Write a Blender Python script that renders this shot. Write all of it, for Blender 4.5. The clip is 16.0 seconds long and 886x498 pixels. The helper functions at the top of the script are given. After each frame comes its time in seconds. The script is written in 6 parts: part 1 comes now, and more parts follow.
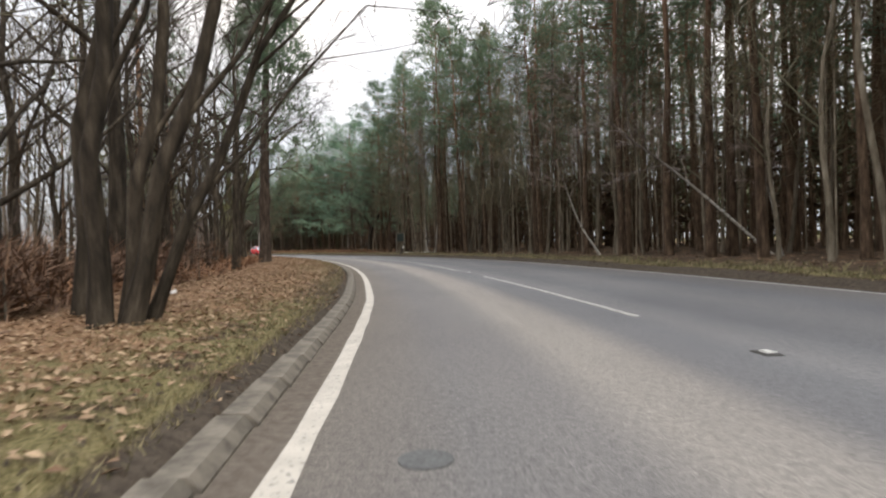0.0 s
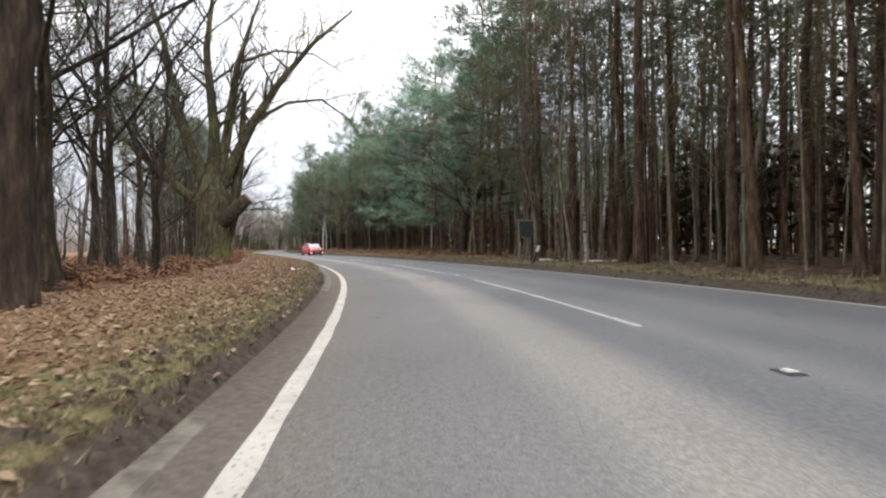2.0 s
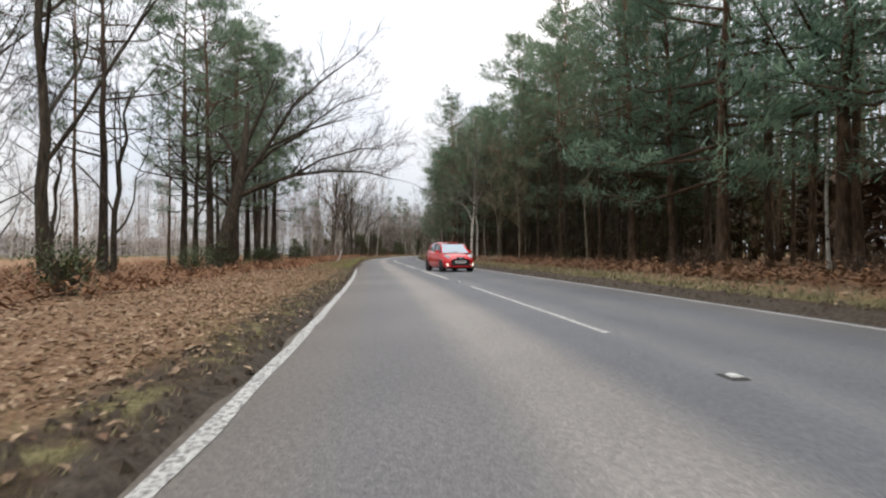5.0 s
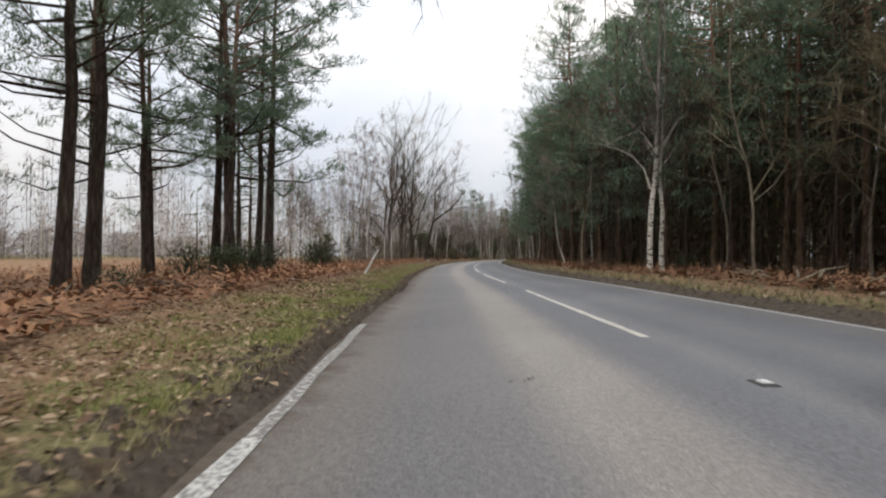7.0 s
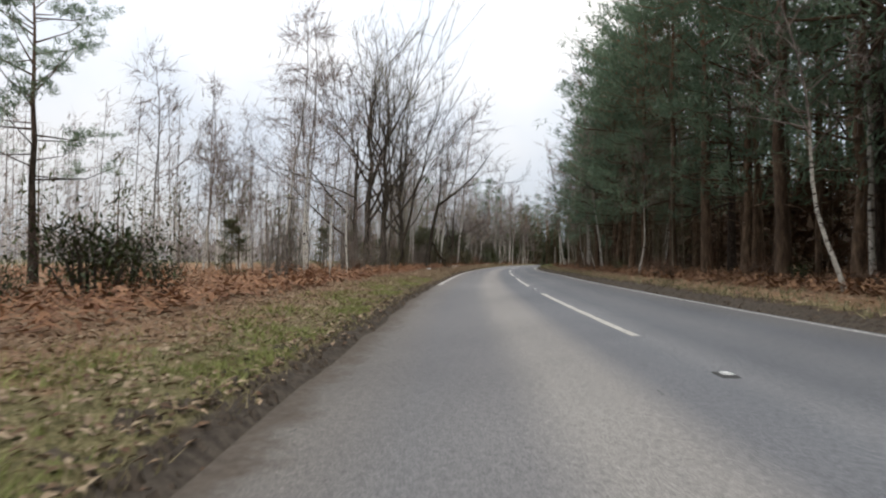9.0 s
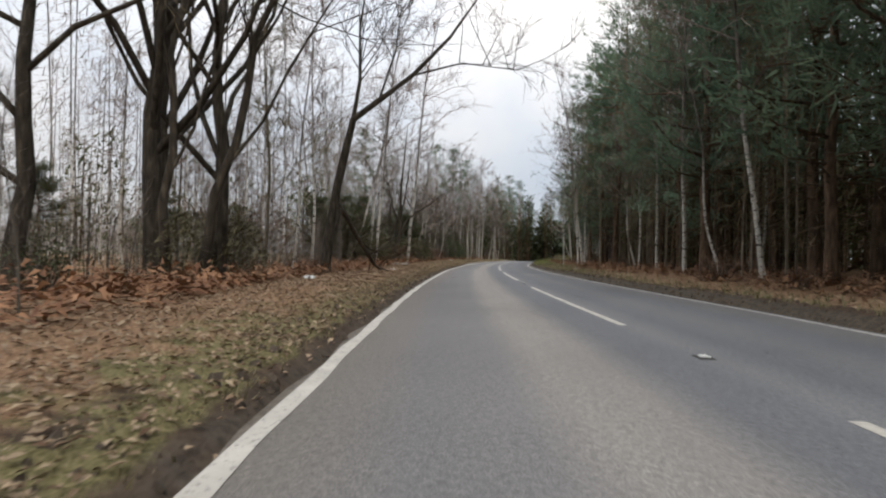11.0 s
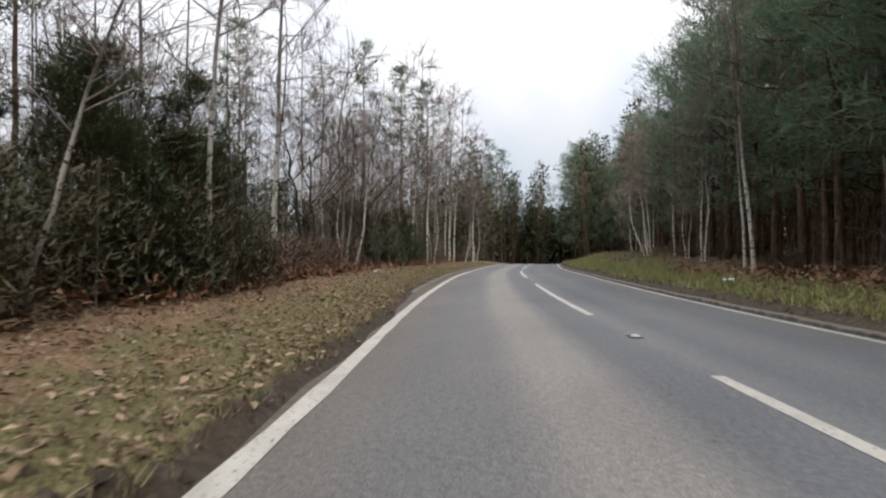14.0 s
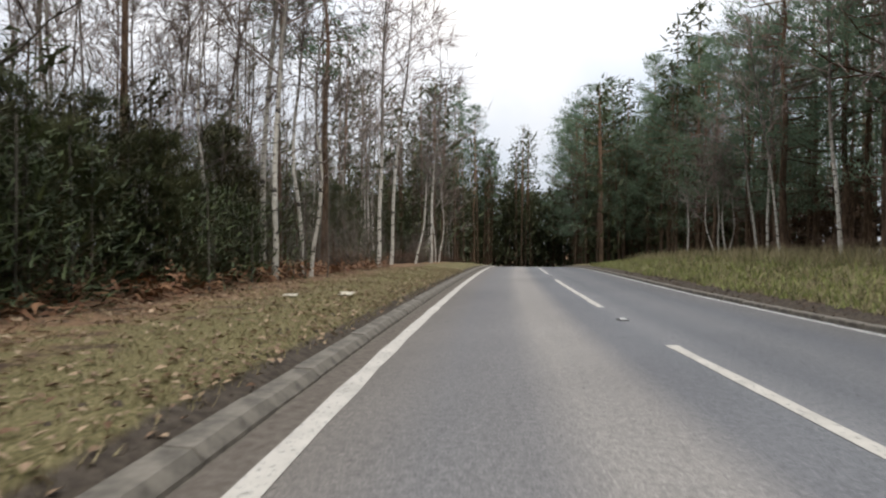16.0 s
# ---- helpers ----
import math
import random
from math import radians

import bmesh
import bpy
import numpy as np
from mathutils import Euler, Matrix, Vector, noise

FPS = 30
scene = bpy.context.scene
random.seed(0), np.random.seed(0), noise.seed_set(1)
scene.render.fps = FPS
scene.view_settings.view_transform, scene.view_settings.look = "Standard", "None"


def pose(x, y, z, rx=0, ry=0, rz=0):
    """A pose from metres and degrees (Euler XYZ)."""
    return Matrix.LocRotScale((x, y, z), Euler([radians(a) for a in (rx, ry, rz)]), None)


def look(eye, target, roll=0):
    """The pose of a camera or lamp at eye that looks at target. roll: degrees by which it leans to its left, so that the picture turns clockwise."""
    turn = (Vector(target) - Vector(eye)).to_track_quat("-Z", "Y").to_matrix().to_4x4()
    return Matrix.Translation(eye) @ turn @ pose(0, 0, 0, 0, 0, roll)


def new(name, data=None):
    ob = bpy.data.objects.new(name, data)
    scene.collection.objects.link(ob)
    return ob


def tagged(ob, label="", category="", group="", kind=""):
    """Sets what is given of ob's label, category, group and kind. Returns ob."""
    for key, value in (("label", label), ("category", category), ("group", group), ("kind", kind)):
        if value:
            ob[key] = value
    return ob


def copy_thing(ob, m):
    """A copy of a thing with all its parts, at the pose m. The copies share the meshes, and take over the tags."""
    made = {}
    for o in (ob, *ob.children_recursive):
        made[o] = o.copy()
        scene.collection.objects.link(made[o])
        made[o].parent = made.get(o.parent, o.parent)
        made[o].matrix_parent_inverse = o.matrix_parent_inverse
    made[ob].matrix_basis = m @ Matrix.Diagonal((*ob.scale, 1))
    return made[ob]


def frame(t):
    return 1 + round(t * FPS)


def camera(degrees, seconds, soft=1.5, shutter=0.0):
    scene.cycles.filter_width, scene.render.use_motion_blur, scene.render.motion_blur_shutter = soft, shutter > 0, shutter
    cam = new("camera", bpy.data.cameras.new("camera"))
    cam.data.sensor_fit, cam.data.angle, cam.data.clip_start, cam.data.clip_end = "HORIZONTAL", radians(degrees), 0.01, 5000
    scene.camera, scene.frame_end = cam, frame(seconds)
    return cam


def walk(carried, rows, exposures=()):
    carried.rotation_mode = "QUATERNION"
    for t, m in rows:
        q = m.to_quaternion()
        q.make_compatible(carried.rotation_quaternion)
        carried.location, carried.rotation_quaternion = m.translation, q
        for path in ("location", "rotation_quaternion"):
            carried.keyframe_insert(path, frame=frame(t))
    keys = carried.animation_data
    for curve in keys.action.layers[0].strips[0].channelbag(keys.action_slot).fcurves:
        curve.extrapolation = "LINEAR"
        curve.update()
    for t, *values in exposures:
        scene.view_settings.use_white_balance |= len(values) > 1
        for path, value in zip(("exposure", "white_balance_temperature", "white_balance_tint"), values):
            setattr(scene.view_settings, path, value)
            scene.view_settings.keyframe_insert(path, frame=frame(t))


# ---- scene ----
cam = camera(70.7, 16.0, soft=2.2, shutter=0.07)

# ---- the drive: seconds, place on the ground plan, turn to the left, pitch, roll ----
EYE = 0.95
DRIVE = [
    (0, 0.00, 0.00, -0.00, -0.42, -1.57),
    (0.5, -0.59, 7.50, 1.61, -0.40, -1.27),
    (1, -1.38, 14.98, 3.48, -0.59, -1.14),
    (1.5, -2.42, 22.42, 5.84, -0.38, -0.98),
    (2, -3.77, 29.81, 8.22, -0.25, -0.55),
    (2.5, -5.45, 37.12, 10.47, -0.10, -0.75),
    (3, -7.49, 44.34, 12.46, 0.04, -0.94),
    (3.5, -9.88, 51.44, 14.83, -0.03, -0.70),
    (4, -12.59, 58.42, 17.26, 0.06, -0.50),
    (4.5, -15.57, 65.28, 19.43, 0.21, -0.31),
    (5, -18.75, 72.04, 21.38, 0.32, -0.13),
    (5.5, -22.09, 78.71, 23.19, 0.46, -0.11),
    (6, -25.54, 85.31, 24.93, 0.54, -0.18),
    (6.5, -29.04, 91.87, 26.69, 0.64, 0.15),
    (7, -32.55, 98.41, 27.67, 0.63, 0.47),
    (7.5, -36.04, 104.95, 28.26, 0.70, 0.77),
    (8, -39.51, 111.47, 28.22, 0.71, 0.63),
    (8.5, -42.97, 117.99, 28.41, 0.75, 0.53),
    (9, -46.40, 124.51, 28.49, 1.01, 0.32),
    (9.5, -49.78, 131.04, 28.13, 1.03, 0.10),
    (10, -53.08, 137.61, 27.27, 0.94, 0.17),
    (10.5, -56.27, 144.21, 26.02, 0.76, 0.54),
    (11, -59.35, 150.86, 24.53, 0.46, 0.97),
    (11.5, -62.31, 157.55, 23.88, 0.53, 0.81),
    (12, -65.16, 164.28, 23.10, 0.60, 0.35),
    (12.5, -67.89, 171.04, 22.58, 0.56, 0.33),
    (13, -70.53, 177.82, 22.26, 0.64, 0.07),
    (13.5, -73.12, 184.61, 21.84, 0.61, -0.15),
    (14, -75.67, 191.42, 21.27, 0.49, -0.15),
    (14.5, -78.13, 198.25, 20.47, 0.40, 0.22),
    (15, -80.47, 205.11, 19.50, 0.26, 0.59),
    (15.5, -82.63, 212.04, 18.67, 0.18, 0.49),
    (16, -84.56, 219.03, 18.00, 0.06, 0.42),
]


def eye_pose(x, y, yaw, pitch, roll):
    a, p = radians(yaw), radians(pitch)
    way = Vector((-math.sin(a) * math.cos(p), math.cos(a) * math.cos(p), math.sin(p)))
    e = Vector((x, y, EYE))
    return look(e, e + 2 * way, roll)


walk(cam, [(t, eye_pose(*r)) for t, *r in DRIVE], [(0, 0.96, 6850, 12), (1.5, 1.17, 6620, 11.5), (4, 0.93, 6600, 11.5), (6.5, 0.62, 6650, 11.5), (8.5, 0.62, 6500, 10.5), (11, 0.50, 6580, 10.5), (12.5, 0.53, 6580, 11), (16, 0.64, 6580, 11)])

# ---- overcast sky and a soft sun ----
world = bpy.data.worlds.new("overcast")
scene.world = world
world.use_nodes = True
wn, wl = world.node_tree.nodes, world.node_tree.links
wn.clear()
sky = wn.new("ShaderNodeTexSky")
sky.sky_type, sky.sun_disc = "NISHITA", False
sky.sun_elevation, sky.sun_rotation = radians(38), radians(150)
cloud_co = wn.new("ShaderNodeTexCoord")
cloud = wn.new("ShaderNodeTexNoise")
cloud.inputs["Scale"].default_value, cloud.inputs["Detail"].default_value = 2.1, 7.0
cloud_ramp = wn.new("ShaderNodeValToRGB")
cloud_ramp.color_ramp.elements[0].position, cloud_ramp.color_ramp.elements[0].color = 0.39, (0.66, 0.75, 0.88, 1)
cloud_ramp.color_ramp.elements[1].position, cloud_ramp.color_ramp.elements[1].color = 0.66, (1.0, 1.0, 1.0, 1)
cover = wn.new("ShaderNodeMix")
cover.data_type, cover.inputs[0].default_value = "RGBA", 0.94
dim = wn.new("ShaderNodeVectorMath")
dim.operation, dim.inputs[1].default_value = "MULTIPLY", (0.12, 0.12, 0.12)
lift = wn.new("ShaderNodeVectorMath")
lift.operation, lift.inputs[1].default_value = "MULTIPLY", (1.61, 1.575, 1.54)
back = wn.new("ShaderNodeBackground")
back.inputs["Strength"].default_value = 1.0
out = wn.new("ShaderNodeOutputWorld")
wl.new(cloud_co.outputs["Generated"], cloud.inputs["Vector"])
wl.new(cloud.outputs["Fac"], cloud_ramp.inputs["Fac"])
wl.new(cloud_ramp.outputs["Color"], lift.inputs[0])
wl.new(sky.outputs["Color"], dim.inputs[0])
wl.new(dim.outputs[0], cover.inputs[6])
# an overcast sky is three times as bright overhead as at the horizon
high = wn.new("ShaderNodeSeparateXYZ")
grade = wn.new("ShaderNodeMapRange")
grade.inputs["From Min"].default_value, grade.inputs["From Max"].default_value = 0.0, 1.0
grade.inputs["To Min"].default_value, grade.inputs["To Max"].default_value = 0.29, 1.08
shade = wn.new("ShaderNodeVectorMath")
shade.operation = "SCALE"
wl.new(cloud_co.outputs["Generated"], high.inputs[0])
wl.new(high.outputs["Z"], grade.inputs["Value"])
wl.new(lift.outputs[0], shade.inputs[0])
wl.new(grade.outputs["Result"], shade.inputs["Scale"])
wl.new(shade.outputs[0], cover.inputs[7])
wl.new(cover.outputs[2], back.inputs["Color"])
wl.new(back.outputs[0], out.inputs["Surface"])

sun = new("sun", bpy.data.lights.new("sun", "SUN"))
sun.data.energy, sun.data.angle, sun.data.color = 1.0, radians(25), (1.0, 0.97, 0.92)
sun.matrix_world = look((0, 0, 60), (-30, 60, 0))


# ---- materials ----
class Mat:
    """A small node builder."""

    def __init__(self, name, rough=0.8, spec=0.3):
        self.m = bpy.data.materials.new(name)
        self.m.use_nodes = True
        self.t = self.m.node_tree
        self.b = self.t.nodes["Principled BSDF"]
        self.b.inputs["Roughness"].default_value = rough
        self.b.inputs["Specular IOR Level"].default_value = spec
        self.co = self.t.nodes.new("ShaderNodeTexCoord")
        self.geo = None

    def link(self, a, b):
        self.t.links.new(a, b)
        return self

    def node(self, kind):
        return self.t.nodes.new("ShaderNode" + kind)

    def noise(self, scale, detail=4.0, stretch=None, rough=0.6):
        n = self.node("TexNoise")
        n.inputs["Scale"].default_value, n.inputs["Detail"].default_value = scale, detail
        n.inputs["Roughness"].default_value = rough
        src = self.co.outputs["Object"]
        if stretch:
            mp = self.node("Mapping")
            mp.inputs["Scale"].default_value = stretch
            self.link(src, mp.inputs["Vector"])
            src = mp.outputs["Vector"]
        self.link(src, n.inputs["Vector"])
        return n.outputs["Fac"]

    def ramp(self, fac, stops):
        r = self.node("ValToRGB")
        e = r.color_ramp.elements
        while len(e) < len(stops):
            e.new(0.5)
        for k, (p, c) in zip(e, stops):
            k.position, k.color = p, (*c, 1)
        self.link(fac, r.inputs["Fac"])
        return r.outputs["Color"]

    def mix(self, fac, a, b, kind="MIX"):
        x = self.node("Mix")
        x.data_type, x.blend_type = "RGBA", kind
        for v, i in ((fac, 0), (a, 6), (b, 7)):
            if isinstance(v, (int, float)):
                x.inputs[i].default_value = v
            elif isinstance(v, tuple):
                x.inputs[i].default_value = (*v, 1)
            else:
                self.link(v, x.inputs[i])
        return x.outputs[2]

    def attr(self, name):
        a = self.node("Attribute")
        a.attribute_name = name
        return a.outputs["Fac"]

    def island(self):
        if self.geo is None:
            self.geo = self.node("NewGeometry")
        return self.geo.outputs["Random Per Island"]

    def rand(self):
        return self.node("ObjectInfo").outputs["Random"]

    def math(self, op, a, b, clamp=False):
        x = self.node("Math")
        x.operation, x.use_clamp = op, clamp
        for v, i in ((a, 0), (b, 1)):
            if isinstance(v, (int, float)):
                x.inputs[i].default_value = v
            else:
                self.link(v, x.inputs[i])
        return x.outputs[0]

    def step(self, v, lo, hi):
        x = self.node("MapRange")
        x.interpolation_type = "SMOOTHSTEP"
        x.inputs["From Min"].default_value, x.inputs["From Max"].default_value = lo, hi
        self.link(v, x.inputs["Value"])
        return x.outputs["Result"]

    def bump(self, height, strength=0.5, dist=0.02):
        b = self.node("Bump")
        b.inputs["Strength"].default_value, b.inputs["Distance"].default_value = strength, dist
        self.link(height, b.inputs["Height"])
        self.link(b.outputs["Normal"], self.b.inputs["Normal"])
        return self

    def done(self, colour):
        if isinstance(colour, tuple):
            self.b.inputs["Base Color"].default_value = (*colour, 1)
        else:
            self.link(colour, self.b.inputs["Base Color"])
        return self.m


def m_asphalt():
    m = Mat("asphalt", 0.85, 0.2)
    lane = m.attr("lane")
    band = m.ramp(lane, [(0.0, (0.126, 0.115, 0.102)), (0.06, (0.130, 0.122, 0.114)), (0.12, (0.126, 0.124, 0.124)), (0.21, (0.140, 0.137, 0.136)),
                         (0.27, (0.205, 0.194, 0.180)), (0.34, (0.196, 0.186, 0.174)), (0.40, (0.118, 0.120, 0.126)), (0.47, (0.116, 0.120, 0.127)),
                         (0.52, (0.142, 0.144, 0.148)), (0.60, (0.104, 0.108, 0.115)), (0.72, (0.122, 0.124, 0.128)), (0.84, (0.096, 0.100, 0.107)), (1.0, (0.112, 0.108, 0.105))])
    patch = m.ramp(m.noise(0.35, 5, (1, 0.5, 1)), [(0.3, (0.955, 0.945, 0.945)), (0.7, (1.27, 1.25, 1.225))])
    spots = m.ramp(m.noise(20, 6, None, 0.8), [(0.32, (0.66, 0.66, 0.67)), (0.5, (1.0, 1.0, 1.0)), (0.70, (1.36, 1.35, 1.33))])
    grain = m.ramp(m.noise(75, 3, None, 0.85), [(0.32, (0.30, 0.30, 0.30)), (0.5, (1.0, 1.0, 1.0)), (0.70, (2.1, 2.08, 2.05))])
    c = m.mix(1.0, band, patch, "MULTIPLY")
    c = m.mix(1.0, c, spots, "MULTIPLY")
    c = m.mix(0.75, c, grain, "MULTIPLY")
    dirt = m.ramp(m.noise(14, 5, None, 0.7), [(0.3, (0.070, 0.057, 0.045)), (0.7, (0.155, 0.132, 0.108))])
    c = m.mix(m.step(m.math("ADD", lane, m.math("MULTIPLY", m.noise(3.0, 4), 0.035)), 0.028, -0.004), c, dirt)
    wash = m.math("ADD", m.attr("mud"), m.math("MULTIPLY", m.math("SUBTRACT", m.noise(2.2, 7, None, 0.72), 0.5), 0.8))
    c = m.mix(m.step(wash, 0.34, 0.60), c, m.mix(1.0, dirt, (0.78, 0.74, 0.70), "MULTIPLY"))
    crack = m.step(m.noise(1.3, 8, (1, 0.35, 1), 0.8), 0.335, 0.345)
    c = m.mix(crack, (0.055, 0.054, 0.052), c)
    m.bump(m.noise(140, 2), 0.35, 0.006)
    return m.done(c)


def m_paint(name="road_paint", worn=0.40, tone=(0.53, 0.495, 0.435)):
    m = Mat(name, 0.7, 0.3)
    chip = m.step(m.noise(26, 5), worn - 0.09, worn + 0.05)
    dirt = m.ramp(m.noise(3.0, 4), [(0.3, tuple(v * 0.72 for v in tone)), (0.7, tone)])
    return m.done(m.mix(chip, (0.15, 0.145, 0.135), dirt))


def m_ground():
    m = Mat("ground_soil", 0.95, 0.1)
    soil = m.ramp(m.noise(5, 6), [(0.3, (0.035, 0.024, 0.017)), (0.55, (0.075, 0.052, 0.036)), (0.75, (0.13, 0.095, 0.065))])
    leaf = m.ramp(m.noise(28, 6, None, 0.75), [(0.34, (0.050, 0.027, 0.016)), (0.5, (0.205, 0.122, 0.070)), (0.66, (0.40, 0.275, 0.175))])
    grass = m.ramp(m.noise(32, 6, None, 0.75), [(0.34, (0.040, 0.038, 0.016)), (0.5, (0.145, 0.126, 0.058)), (0.68, (0.29, 0.235, 0.130))])
    mud = m.ramp(m.noise(12, 5), [(0.3, (0.040, 0.032, 0.025)), (0.7, (0.098, 0.080, 0.062))])
    wob = m.noise(2.2, 5)

    def w(name, spread=0.5):
        return m.step(m.math("ADD", m.attr(name), m.math("MULTIPLY", m.math("SUBTRACT", wob, 0.5), spread * 2)), 0.35, 0.65)

    c = m.mix(w("leaf", 0.7), soil, leaf)
    c = m.mix(w("grass", 0.8), c, grass)
    c = m.mix(w("mud", 0.4), c, mud)
    m.bump(m.noise(16, 5), 0.8, 0.05)
    return m.done(c)


def m_bark(name, dark, mid, light, scale=9, upper=None, start=5.0, moss=None):
    m = Mat(name, 0.9, 0.15)
    c = m.ramp(m.noise(scale, 5, (1, 1, 0.22)), [(0.30, dark), (0.52, mid), (0.74, light)])
    if upper:
        z = m.node("SeparateXYZ")
        m.link(m.co.outputs["Object"], z.inputs[0])
        up = m.ramp(m.noise(scale, 4, (1, 1, 0.3)), [(0.3, tuple(v * 0.55 for v in upper)), (0.7, upper)])
        c = m.mix(m.step(z.outputs["Z"], start, start + 5), c, up)
    if moss:
        c = m.mix(m.step(m.noise(0.9, 6, (1, 1, 0.5), 0.7), 0.50, 0.64), c, m.ramp(m.noise(14, 4), [(0.3, tuple(v * 0.5 for v in moss)), (0.7, moss)]))
    v = m.rand()
    c = m.mix(1.0, c, m.ramp(v, [(0.0, (0.75, 0.75, 0.75)), (1.0, (1.2, 1.2, 1.2))]), "MULTIPLY")
    m.bump(m.noise(scale * 1.6, 4, (1, 1, 0.2)), 0.9, 0.04)
    return m.done(c)


def m_birch():
    m = Mat("birch_bark", 0.75, 0.2)
    white = m.ramp(m.noise(6, 4), [(0.3, (0.36, 0.33, 0.28)), (0.7, (0.58, 0.55, 0.49))])
    marks = m.step(m.noise(4.2, 6, (1, 1, 1.7), 0.7), 0.52, 0.60)
    c = m.mix(marks, white, (0.035, 0.030, 0.026))
    z = m.node("SeparateXYZ")
    m.link(m.co.outputs["Object"], z.inputs[0])
    up = m.ramp(m.noise(7, 4, (1, 1, 0.4)), [(0.35, (0.045, 0.036, 0.030)), (0.65, (0.20, 0.17, 0.145))])
    high = m.step(m.math("ADD", z.outputs["Z"], m.math("MULTIPLY", m.noise(0.8, 3), 5.0)), 5.5, 10.0)
    return m.done(m.mix(high, c, up))


def m_foliage(name, dark, light, rough=0.65, thin=0.0, clump=0.0):
    m = Mat(name, rough, 0.25)
    tone = m.island()
    if clump:
        patch = m.step(m.noise(1.1, 3), 0.30, 0.70)
        tone = m.math("ADD", m.math("MULTIPLY", tone, 1 - clump), m.math("MULTIPLY", patch, clump))
    c = m.ramp(tone, [(0.0, dark), (1.0, light)])
    c = m.mix(1.0, c, m.ramp(m.rand(), [(0.0, (0.78, 0.82, 0.80)), (1.0, (1.2, 1.15, 1.1))]), "MULTIPLY")
    if thin:
        glow, both = m.node("BsdfTranslucent"), m.node("MixShader")
        both.inputs[0].default_value = thin
        m.link(c, glow.inputs["Color"]).link(m.b.outputs[0], both.inputs[1]).link(glow.outputs[0], both.inputs[2])
        m.link(both.outputs[0], m.t.nodes["Material Output"].inputs["Surface"])
    return m.done(c)


def m_plain(name, colour, rough=0.6, metal=0.0, scale=20, vary=0.2, bump=0.0):
    m = Mat(name, rough)
    m.b.inputs["Metallic"].default_value = metal
    c = m.ramp(m.noise(scale, 4), [(0.3, tuple(v * (1 - vary) for v in colour)), (0.7, tuple(min(1, v * (1 + vary)) for v in colour))])
    if bump:
        m.bump(m.noise(scale * 2, 4), bump, 0.01)
    return m.done(c)


ASPHALT, GROUND = m_asphalt(), m_ground()
PAINT, PAINT_WORN = m_paint(), m_paint("road_paint_worn", 0.50, (0.55, 0.54, 0.50))
PAINT_FAINT = m_paint("road_paint_faint", 0.56, (0.50, 0.48, 0.44))
PINE_BARK = m_bark("pine_bark", (0.026, 0.017, 0.011), (0.092, 0.061, 0.040), (0.205, 0.145, 0.098), 9, (0.25, 0.150, 0.098), 6.0)
OAK_BARK = m_bark("oak_bark", (0.016, 0.013, 0.010), (0.047, 0.038, 0.028), (0.105, 0.088, 0.065), 11)
MOSSY_BARK = m_bark("mossy_bark", (0.018, 0.016, 0.010), (0.060, 0.053, 0.032), (0.130, 0.118, 0.070), 8, moss=(0.125, 0.130, 0.040))
GREY_BARK = m_bark("grey_bark", (0.05, 0.045, 0.036), (0.115, 0.105, 0.085), (0.21, 0.19, 0.155), 8)
BIRCH_BARK = m_birch()
NEEDLES = m_foliage("pine_needles", (0.056, 0.096, 0.066), (0.220, 0.288, 0.192), 0.6, 0.5, 0.65)
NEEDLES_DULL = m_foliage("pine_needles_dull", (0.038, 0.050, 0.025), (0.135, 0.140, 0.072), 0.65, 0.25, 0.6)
TWIGS = m_foliage("bare_twigs", (0.112, 0.086, 0.079), (0.285, 0.230, 0.206), 0.65, 0.25)
# bare twigs lightened in colour to stand in for mist over distant woods
TWIGS_HAZED = m_foliage("hazed_twigs", (0.185, 0.148, 0.136), (0.400, 0.340, 0.312), 0.65, 0.3)
TWIGS_DARK = m_foliage("dark_twigs", (0.030, 0.024, 0.019), (0.085, 0.070, 0.055))
SHRUB = m_foliage("evergreen_leaves", (0.022, 0.034, 0.014), (0.075, 0.095, 0.038))
OLIVE_TWIGS = m_foliage("olive_twigs", (0.085, 0.074, 0.048), (0.245, 0.215, 0.145), 0.65, 0.25)
NEEDLES_BLUE = m_foliage("blue_green_needles", (0.075, 0.145, 0.105), (0.270, 0.390, 0.275), 0.6, 0.5, 0.65)
UNDERGROWTH = m_foliage("olive_undergrowth", (0.050, 0.044, 0.024), (0.135, 0.118, 0.062), 0.75)
BRACKEN = m_foliage("dead_bracken", (0.105, 0.048, 0.027), (0.300, 0.165, 0.092), 0.85)
BRAMBLE = m_foliage("brown_bramble", (0.060, 0.035, 0.024), (0.165, 0.105, 0.070), 0.85)
DRY_LEAF = m_foliage("dry_leaves", (0.11, 0.056, 0.032), (0.42, 0.305, 0.205), 0.8)
GRASS = m_foliage("winter_grass", (0.075, 0.070, 0.032), (0.285, 0.245, 0.145), 0.8)
GRASS_GREEN = m_foliage("green_grass", (0.095, 0.118, 0.032), (0.32, 0.335, 0.125), 0.8)
CONCRETE = m_plain("kerb_concrete", (0.135, 0.120, 0.098), 0.9, 0, 7, 0.5, 0.6)

